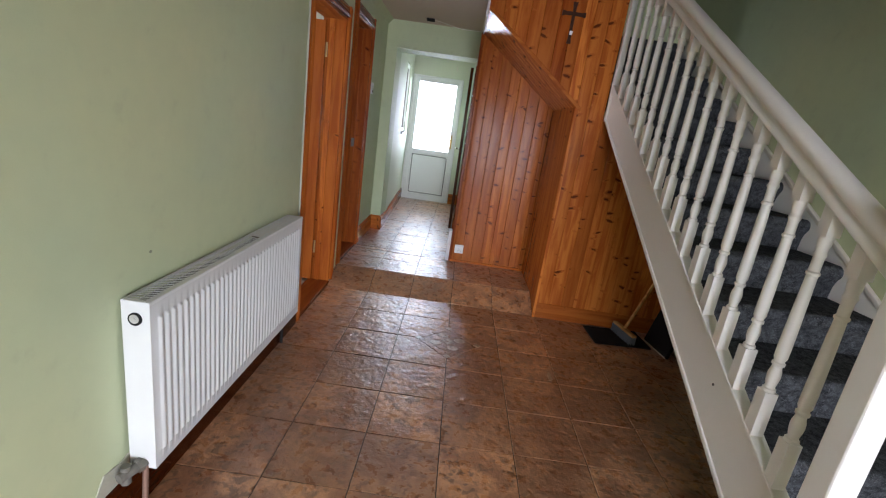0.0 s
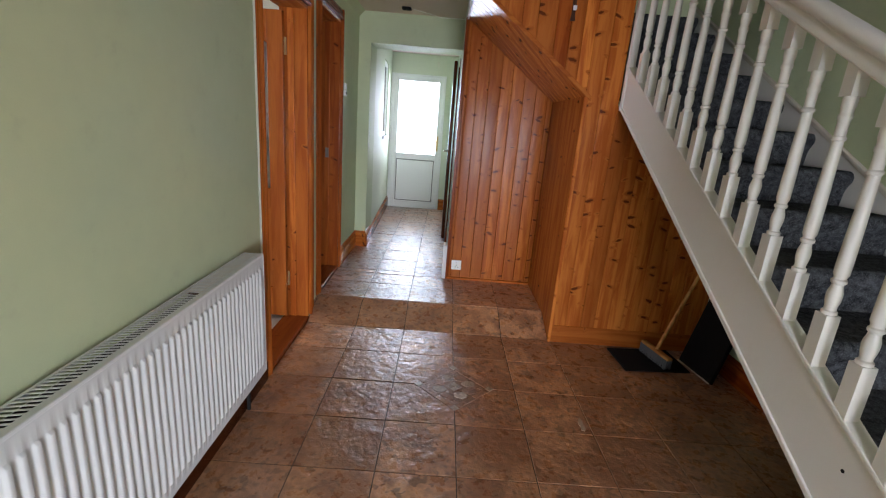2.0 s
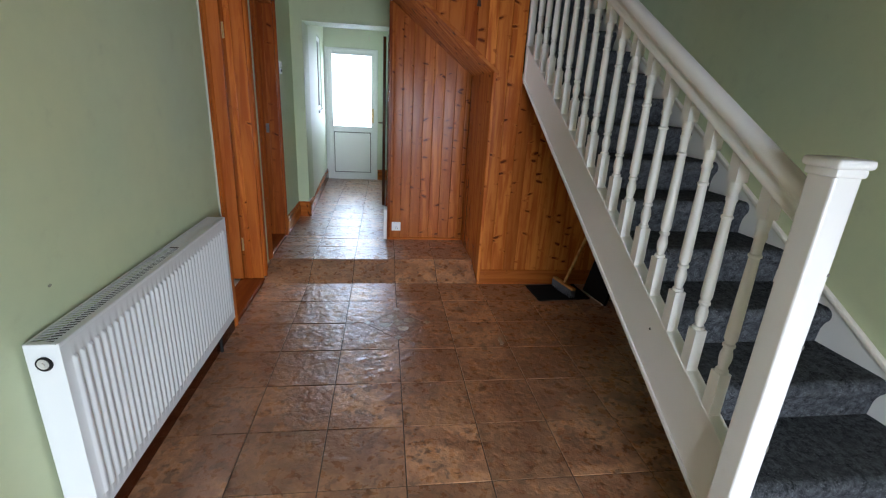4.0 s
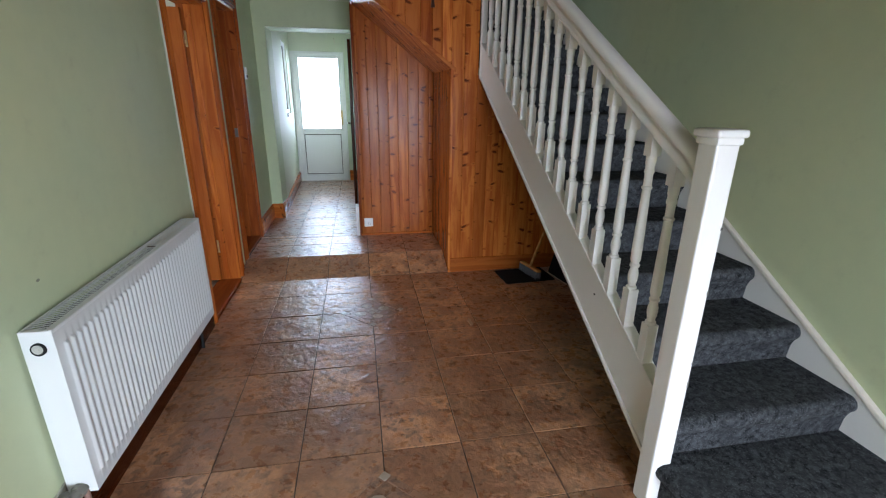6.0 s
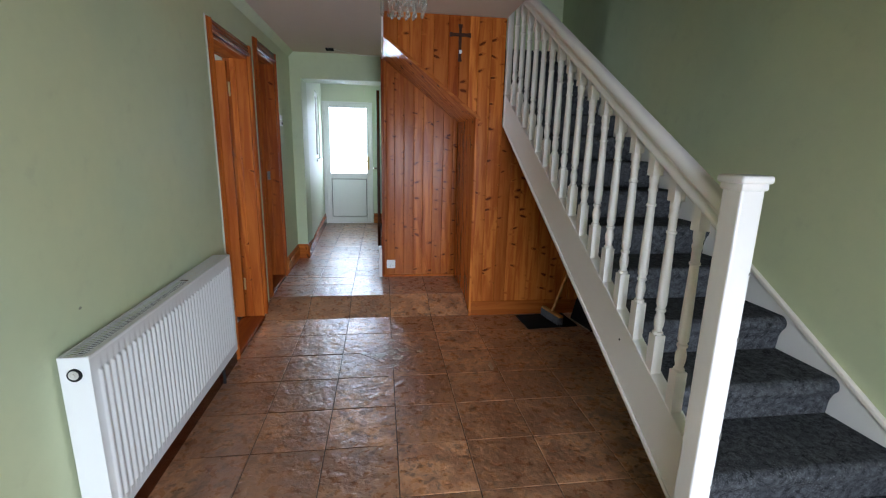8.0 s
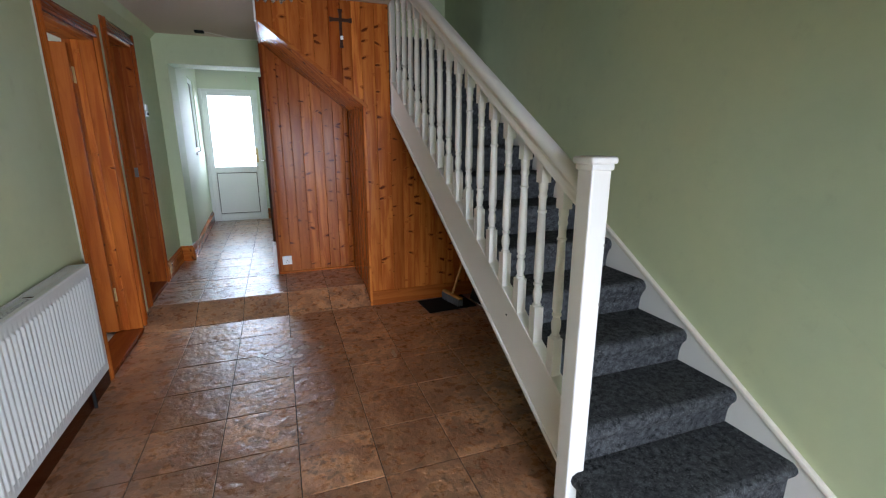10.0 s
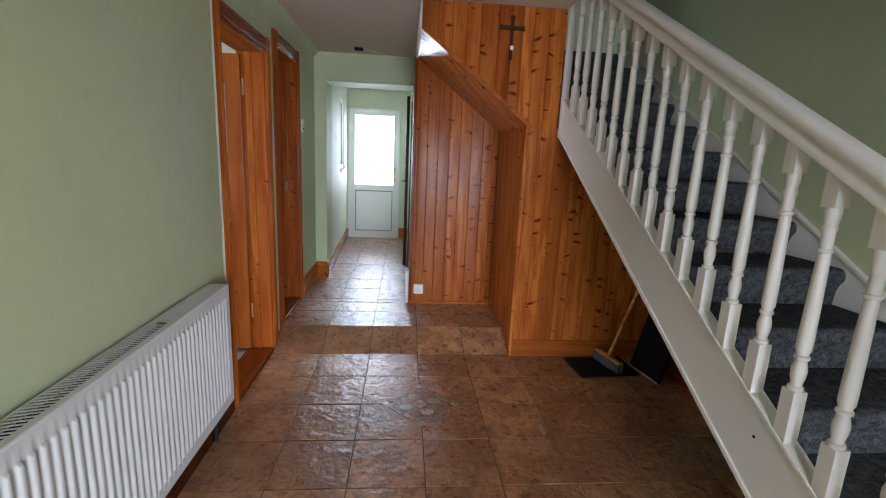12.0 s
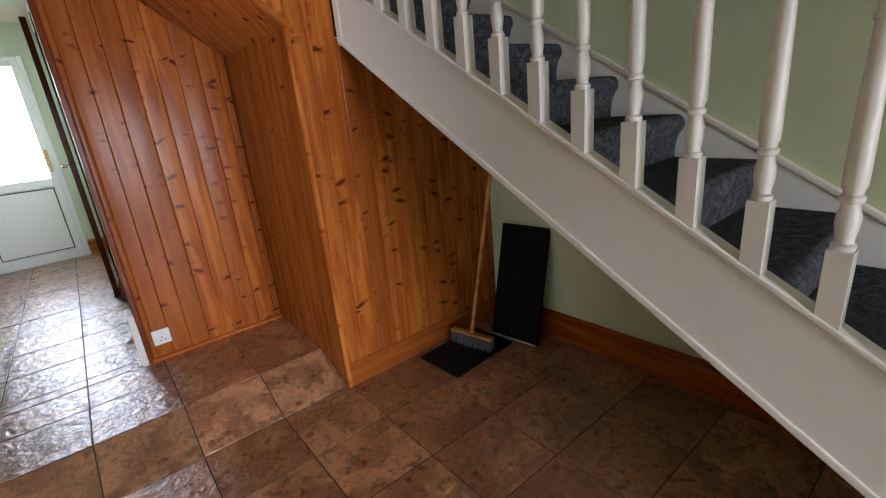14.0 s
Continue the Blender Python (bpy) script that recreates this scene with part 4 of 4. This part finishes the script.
BALUSTER = mesh_of("baluster", baluster_mesh(2.0), GLOSS, True)
for i in range(17):
    yy = 1.276 + 0.1372 * i
    if yy > 3.46:
        break
    ob = new("baluster", BALUSTER)
    ob.parent = st
    ob.location = Vector((out(BX, yy), yy, string_top(yy) + 0.017)) - base[st]

# ---------------------------------------------------------------- under the stairs

mt = thing("rubber_mat", (0.63, 3.38, 0.004), "thin black rubber mat lying on the tiles", "mat")
bmx = box(-0.215, 0.215, -0.147, 0.147, 0.003, 0.012, 0.003)
bmesh.ops.transform(bmx, matrix=pose(0.615, 3.338, 0, 0, 0, 4), verts=bmx.verts)
part("mat", bmx, BLACK, mt)
bp = thing("black_board", (0.9, 3.27, 0.0), "black flat board leaning in the corner", "board")
lean_board = pose(0.868, 3.225, 0.006, 0, 15, 9)
bm = box(-0.004, 0.024, -0.146, 0.146, 0.0, 0.645, 0.004)
bmesh.ops.transform(bm, matrix=lean_board, verts=bm.verts)
part("board", bm, PANEL_BLACK, bp)
bm = box(-0.0085, -0.0045, -0.146, 0.15, 0.0, 0.008, 0.001)
bmesh.ops.transform(bm, matrix=lean_board, verts=bm.verts)
part("edge_strip", bm, SKIRT_WHITE, bp, "thin pale strip along the lower edge")
br = thing("broom", (0.70, 3.40, 0.012), "broom with a wooden handle and grey bristles", "broom")
turn = pose(0.668, 3.345, 0.013, 0, 0, -77)
bm = box(-0.135, 0.135, -0.020, 0.020, 0.058, 0.078, 0.007)
bmesh.ops.transform(bm, matrix=turn, verts=bm.verts)
part("head", bm, BEECH, br, "", True)
bm = bmesh.new()
for i in range(27):
    for j in range(4):
        x, yv = -0.13 + 0.01 * i, -0.017 + 0.0113 * j
        rod((x, yv, 0.06), (x + random.uniform(-0.004, 0.004), yv * 1.3 - 0.003 + random.uniform(-0.005, 0.005), 0.0), 0.005, 5, bm, 0.0035)
bmesh.ops.transform(bm, matrix=turn, verts=bm.verts)
part("bristles", bm, BRUSH, br)
part("handle", rod((0.668, 3.345, 0.085), (1.018, 3.478, 0.92), 0.0115, 12), BEECH, br, "", True)

# ---------------------------------------------------------------- radiator
rd = thing("radiator", (-1.66, 1.95, 0.19), "white steel panel radiator with vertical ribs", "radiator")
RY0, RY1, RZ0, RZ1, RXF = 1.30, 2.60, 0.19, 0.785, -1.612
bm = bmesh.new()
pitch, zs = 0.0335, (RZ0 + 0.050, RZ0 + 0.058, RZ1 - 0.066, RZ1 - 0.058)
cols = []
n = int((RY1 - RY0 - 0.05) / pitch)
start = RY0 + (RY1 - RY0 - n * pitch) / 2
line = [(RY0, 0.0)]
for i in range(n):
    a = start + i * pitch
    line += [(a + 0.002, 0.0), (a + 0.0055, 0.0022), (a + 0.0095, 0.0062), (a + 0.0125, 0.0072), (a + 0.0195, 0.0072), (a + 0.0225, 0.0062), (a + 0.0265, 0.0022), (a + 0.030, 0.0)]
line.append((RY1, 0.0))
levels = [(RZ0 + 0.006, -1), (RZ0, 0), (zs[0], 0), (zs[1], 1), (zs[2], 1), (zs[3], 0), (RZ1 - 0.012, 0), (RZ1 - 0.003, -0.6), (RZ1, -1.4)]
rows = [[bm.verts.new((RXF - 0.009 + (d if f > 0 else 0.007 * min(f, 0)) , yy, z)) for yy, d in line] for z, f in levels]
for a, c in zip(rows, rows[1:]):
    for i in range(len(line) - 1):
        bm.faces.new((a[i], a[i + 1], c[i + 1], c[i]))
part("front_panel", bm, ENAMEL, rd, "ribbed white front panel", True)
part("back_panel", box(XL + 0.012, XL + 0.024, RY0 + 0.02, RY1 - 0.02, RZ0 + 0.01, RZ1 - 0.03, 0.003), ENAMEL, rd)
# solid black filler close under the slats paints the shade seen between them
part("convector_core", box(XL + 0.03, RXF - 0.03, RY0 + 0.03, RY1 - 0.03, RZ0 + 0.02, RZ1 - 0.020), DARK, rd, "black block standing for the shade inside the radiator")
for a, b in ((RY0, RY0 + 0.004), (RY1 - 0.004, RY1)):
    part("side_cover", box(XL + 0.012, RXF - 0.008, a, b, RZ0, RZ1 - 0.002, 0.0015), ENAMEL, rd)
grille = part("top_grille", box(RXF - 0.030, RXF - 0.008, RY0 + 0.002, RY1 - 0.002, RZ1 - 0.012, RZ1, 0.003), ENAMEL, rd, "white slotted top grille")
part("grille_rail", box(XL + 0.012, XL + 0.022, RY0 + 0.002, RY1 - 0.002, RZ1 - 0.012, RZ1 - 0.001, 0.002), ENAMEL, grille)
SLAT = mesh_of("slat", prism([(XL + 0.020, -0.0115), (XL + 0.020, -0.0055), (RXF - 0.028, 0.0115), (RXF - 0.028, 0.0055)], "z", RZ1 - 0.0030, RZ1 - 0.0018), ENAMEL)
for a, b in ((RY0 + 0.002, RY0 + 0.016), (RY1 - 0.016, RY1 - 0.002)):
    part("end_strip", box(XL + 0.0225, RXF - 0.0305, a, b, RZ1 - 0.010, RZ1 - 0.0015, 0.001), ENAMEL, grille)
part("clogged_strip", box(XL + 0.0225, RXF - 0.0305, RY0 + 0.80, RY1 - 0.017, RZ1 - 0.010, RZ1 - 0.0045), SKIRT_WHITE, grille, "dusty cream part of the grille")
part("rust_mark", box(XL + 0.040, RXF - 0.034, RY0 + 0.785, RY0 + 0.797, RZ1 - 0.0029, RZ1 - 0.0012), CROSS, grille, "small brown rust mark")
ns = 80
for i in range(ns):
    ob = new("slat", SLAT)
    ob.parent = grille
    ob.location = Vector((0, RY0 + 0.02 + (RY1 - RY0 - 0.04) * i / (ns - 1), 0)) - base[rd]
part("plug_ring", rod((-1.664, RY0 - 0.006, RZ1 - 0.058), (-1.664, RY0 + 0.002, RZ1 - 0.058), 0.0205, 20), DARK, rd, "black gap round the plug", True)
part("vent_plug", rod((-1.6645, RY0 - 0.0075, RZ1 - 0.0565), (-1.6645, RY0 - 0.001, RZ1 - 0.0565), 0.0145, 18, rod((-1.6645, RY0 - 0.011, RZ1 - 0.0565), (-1.6645, RY0 - 0.007, RZ1 - 0.0565), 0.006, 8)), PLUG, rd, "metal air vent plug", True)
vl = part("valve", rod((-1.69, RY0 - 0.075, 0.205), (-1.655, RY0 + 0.02, 0.21), 0.017, 14, rod((-1.685, RY0 - 0.05, 0.17), (-1.685, RY0 - 0.05, 0.235), 0.015, 12)), VALVE, rd, "paint-smeared radiator valve", True)
part("valve_nut", rod((-1.672, RY0 - 0.022, 0.208), (-1.665, RY0 - 0.002, 0.209), 0.023, 6), VALVE, vl)
part("pipe", rod((-1.655, RY0 - 0.0, 0.20), (-1.645, RY0 - 0.03, 0.0), 0.009, 12), COPPER, rd, "pinkish copper pipe", True)
# far pipe is black rather than copper: its shade is in the colour
part("pipe", rod((-1.690, RY1 - 0.06, 0.20), (-1.690, RY1 - 0.06, 0.0), 0.009, 12), DARK, rd, "pipe coloured near black for the shade it stands in", True)
part("pipe_collar", lathe([(0.028, 0.0), (0.028, 0.012), (0.018, 0.028), (0.012, 0.032)], (-1.645, RY0 - 0.03, 0.002), 14), VALVE, rd, "grey pipe collar")
for yy in (1.6, 2.3):
    part("bracket", box(XL + 0.001, XL + 0.014, yy, yy + 0.03, RZ0 + 0.03, RZ1 - 0.06), ENAMEL, rd)
pp = [(RY0 - 0.20, 0.157), (RY0 - 0.13, 0.19), (RY0 - 0.10, 0.235), (RY0 - 0.03, 0.225), (RY0 + 0.05, 0.24), (RY0 + 0.07, 0.157)]
structure("trim_plaster_patch", prism(pp, "x", XL + 0.001, XL + 0.006, 0.0015), PLASTER, "rough bare plaster patch above the skirting", "patch")

# chips and a scuff in the wall paint
SCUFF = simple("pale_scuff", (0.455, 0.525, 0.345), 0.75)
CHIP = simple("scuffed_paint", (0.24, 0.25, 0.19), 0.8)
for yy, zz, rr in ((1.456, 0.884, 0.005),):
    structure("trim_paint_chip", prism([(yy + rr * math.cos(a) * 1.6, zz + rr * math.sin(a)) for a in [math.pi / 3 * i + 0.3 for i in range(6)]], "x", XL + 0.0004, XL + 0.0014), CHIP, "small dark chip in the wall paint", "paint chip")
bm = prism([(0.965, 0.905), (0.80, 0.800), (0.644, 0.678), (0.645, 0.681), (0.80, 0.8025), (0.965, 0.9075)], "x", XR - 0.0015, XR - 0.0004)
for v in bm.verts:
    v.co.x = out(v.co.x, v.co.y)
structure("trim_scuff", bm, SCUFF, "long thin scuff on the green wall", "scuff")

# ---------------------------------------------------------------- chandelier
CX, CY, CZ = -0.64, 2.2, 2.02
ch = thing("chandelier", (CX, CY, CZ), "small crystal chandelier with strings of clear drops", "chandelier")
part("ceiling_rose", lathe([(0.05, CEILING - 0.022), (0.055, CEILING - 0.012), (0.055, CEILING - 0.001)], (CX, CY, 0), 18), CHROME, ch, "", True)
part("stem", rod((CX, CY, CZ + 0.2), (CX, CY, CEILING - 0.015), 0.007), CHROME, ch, "", True)
part("frame", box(CX - 0.10, CX + 0.10, CY - 0.10, CY + 0.10, CZ + 0.21, CZ + 0.225, 0.004), CHROME, ch, "square chrome frame")
part("bulb", lathe([(0.008, 0.10), (0.022, 0.115), (0.026, 0.135), (0.018, 0.165), (0.012, 0.21)], (CX, CY, CZ), 12), PLASTIC, ch, "unlit white bulb", True)
bead = [(0.0008, -0.0065), (0.0048, -0.0045), (0.0066, 0.0), (0.0048, 0.0045), (0.0008, 0.0065)]
drop = [(0.001, -0.002), (0.0075, 0.005), (0.0085, 0.012), (0.0055, 0.024), (0.001, 0.036)]
bm = bmesh.new()
for i in range(8):
    lathe(bead, (0, 0, 0.050 + 0.0205 * i), 8, bm)
lathe(drop, (0, 0, 0.0), 8, bm)
rod((0, 0, 0.03), (0, 0, 0.215), 0.0006, 4, bm)
STRAND = mesh_of("crystal_strand", bm, CRYSTAL)
spots = [(-0.096 + 0.032 * i, e * 0.096, 0.0) for i in range(7) for e in (-1, 1)] + [(e * 0.096, -0.064 + 0.032 * i, 0.0) for i in range(5) for e in (-1, 1)]
spots += [(-0.05 + 0.0333 * i, e * 0.05, -0.022) for i in range(4) for e in (-1, 1)] + [(e * 0.05, -0.017 + 0.033 * i, -0.022) for i in range(2) for e in (-1, 1)]
for sx, sy, sz in spots:
    ob = new("crystal_strand", STRAND)
    ob.parent = ch
    ob.location = (sx, sy, sz)

# ---------------------------------------------------------------- floors
floor = structure("floor", box(XL - 0.02, XR + 0.2, YF, RAMP0, -0.2, -0.004), GROUT, "brown riven stone floor tiles with dark joints", "floor")
floor_up = structure("floor_passage", box(-2.0, 1.1, RAMP1, YB, -0.2, UP - 0.004), GROUT, "brown riven tiles of the raised passage", "floor")
ramp = structure("floor_ramp", prism([(RAMP0, -0.2), (RAMP1, -0.2), (RAMP1, UP - 0.004), (RAMP0, -0.004)], "x", XL, SX[1]), GROUT, "sloping row of brown tiles up to the passage", "floor")
tiles = {}


def tile_mesh(w, h):
    key = (round(w, 3), round(h, 3))
    if key not in tiles:
        g, e = 0.0025, 0.0010
        bm = bmesh.new()
        rows = []
        for inset, z in ((g, -0.008), (g, -0.0008), (g + e, 0.0)):
            rows.append([bm.verts.new((x, y, z)) for x, y in ((inset, inset), (w - inset, inset), (w - inset, h - inset), (inset, h - inset))])
        for a, c in zip(rows, rows[1:]):
            for i in range(4):
                bm.faces.new((a[i], a[(i + 1) % 4], c[(i + 1) % 4], c[i]))
        bm.faces.new(rows[-1])
        tiles[key] = mesh_of("tile", bm, TILE)
    return tiles[key]


def lay(parent, xs, ys, z, tilt=0.0, skip=()):
    for x0, x1 in zip(xs, xs[1:]):
        for y0, y1 in zip(ys, ys[1:]):
            ob = new("tile", tile_mesh(x1 - x0, (y1 - y0) / math.cos(tilt)))
            ob.parent = parent
            ob.matrix_basis = Matrix.Translation((x0, y0, z + random.uniform(-0.0006, 0.0006))) @ Matrix.Rotation(tilt, 4, "X") @ pose(0, 0, 0, random.uniform(-0.12, 0.12), random.uniform(-0.12, 0.12))


def cuts(lo, hi, start):
    first = start + GRID * math.ceil((lo - start) / GRID + 0.02)
    out = [lo]
    while first < hi - 0.02:
        out.append(first)
        first += GRID
    return out + [hi]


GRID = 0.336
lower_y = cuts(YF, RAMP0, RAMP0)
upper_y = cuts(RAMP1, YB, RAMP1)
GRID = 0.3425
cols = cuts(XL, XR + 0.17, X0)
lay(floor, cols, lower_y, 0.0)
lay(ramp, cuts(XL, SX[1], X0), [RAMP0, RAMP1], 0.0, math.atan2(UP, RAMP1 - RAMP0))
lay(floor_up, cuts(XL, SX[1], X0), [v for v in upper_y if v < YR - 0.05] + [YR], UP)
lay(floor_up, cuts(XL, -0.735, X0), [YR] + [v for v in upper_y if v > YR + 0.03], UP)

# diamond inlays of small stones where four tiles meet


def inlay(cx, cy):
    ob = thing("floor_inlay", (cx, cy, 0.0), "diamond inlay of pale and brown small stones", "floor inlay", "inlays in the tiled floor", "")
    R, lift = 0.225, 0.0022

    def stone(points, mat):
        mid = Vector((sum(p[0] for p in points) / len(points), sum(p[1] for p in points) / len(points)))
        bm = bmesh.new()
        rows = []
        for s, z in ((1.0, 0.0006), (1.0, lift - 0.001), (0.93, lift)):
            rows.append([bm.verts.new((cx + mid.x + (p[0] - mid.x) * s, cy + mid.y + (p[1] - mid.y) * s, z)) for p in points])
        for a, c in zip(rows, rows[1:]):
            for i in range(len(points)):
                j = (i + 1) % len(points)
                bm.faces.new((a[i], a[j], c[j], c[i]))
        bm.faces.new(rows[-1])
        part("stone", bm, INLAY[mat], ob)
    gap = part("bed", prism([(cx + R, cy), (cx, cy + R), (cx - R, cy), (cx, cy - R)], "z", 0.0002, 0.0009), INLAY[4], ob, "brown joint bed")
    q = 0.026
    for sx, sy in ((1, 0), (-1, 0), (0, 1), (0, -1)):
        c = Vector((sx, sy)) * (R - q)
        stone([(c.x + q, c.y), (c.x, c.y + q), (c.x - q, c.y), (c.x, c.y - q)], 0)
    for (ax, ay), (bx, by), mats in (((0, 1), (1, 0), (2, 3)), ((1, 0), (0, -1), (3, 2)), ((0, -1), (-1, 0), (3, 2)), ((-1, 0), (0, 1), (2, 3))):
        a, b = Vector((ax, ay)), Vector((bx, by))
        d = (b - a).normalized()
        inward = -(a + b).normalized()
        for s0, s1, mt in ((0.045, 0.150, mats[0]), (0.153, 0.273, mats[1])):
            p, q2 = a * R + d * s0 + inward * 0.002, a * R + d * s1 + inward * 0.002
            stone([tuple(p), tuple(q2), tuple(q2 + inward * 0.03), tuple(p + inward * 0.03)], mt)
    for sx, sy, mt in ((0.0165, 0.0165, 0), (-0.0165, 0.0165, 1), (-0.0165, -0.0165, 0), (0.0165, -0.0165, 0)):
        c = Vector(((sx - sy), (sx + sy))) * 0.72
        q = 0.0215
        stone([(c.x + q, c.y), (c.x, c.y + q), (c.x - q, c.y), (c.x, c.y - q)], mt)
    for i in range(8):
        ang = math.pi / 4 * i + math.pi / 8
        c = Vector((math.cos(ang), math.sin(ang))) * (0.092 if i % 2 else 0.088)
        ra, rb = (0.041, 0.032)
        stone([(c.x + ra * math.cos(t + 0.2), c.y + rb * math.sin(t + 0.2)) for t in [math.pi / 4 * k for k in range(8)]], (0, 2, 1, 2, 0, 2, 0, 2)[i])
    for ax, ay in ((1, 0), (0, 1), (-1, 0), (0, -1)):
        c = Vector((ax, ay)) * 0.148
        q = 0.017
        stone([(c.x + q, c.y), (c.x, c.y + q), (c.x - q, c.y), (c.x, c.y - q)], 4)
    return ob


inlay(X0, RAMP0 - 0.336 * 2)
inlay(X0, RAMP0 - 0.336 * 7)

# pale worn patch at a tile's edge
WORN = simple("worn_tile", (0.46, 0.37, 0.29), 0.5, 0, 60, 0.25, 0.4)
worn = [(-0.030, 2.662), (-0.022, 2.640), (-0.026, 2.610), (-0.020, 2.575), (-0.034, 2.553), (-0.047, 2.560), (-0.044, 2.590), (-0.050, 2.615), (-0.040, 2.645)]
structure("trim_worn_patch", prism(worn, "z", 0.0008, 0.0022), WORN, "pale worn patch in a brown floor tile", "worn patch")
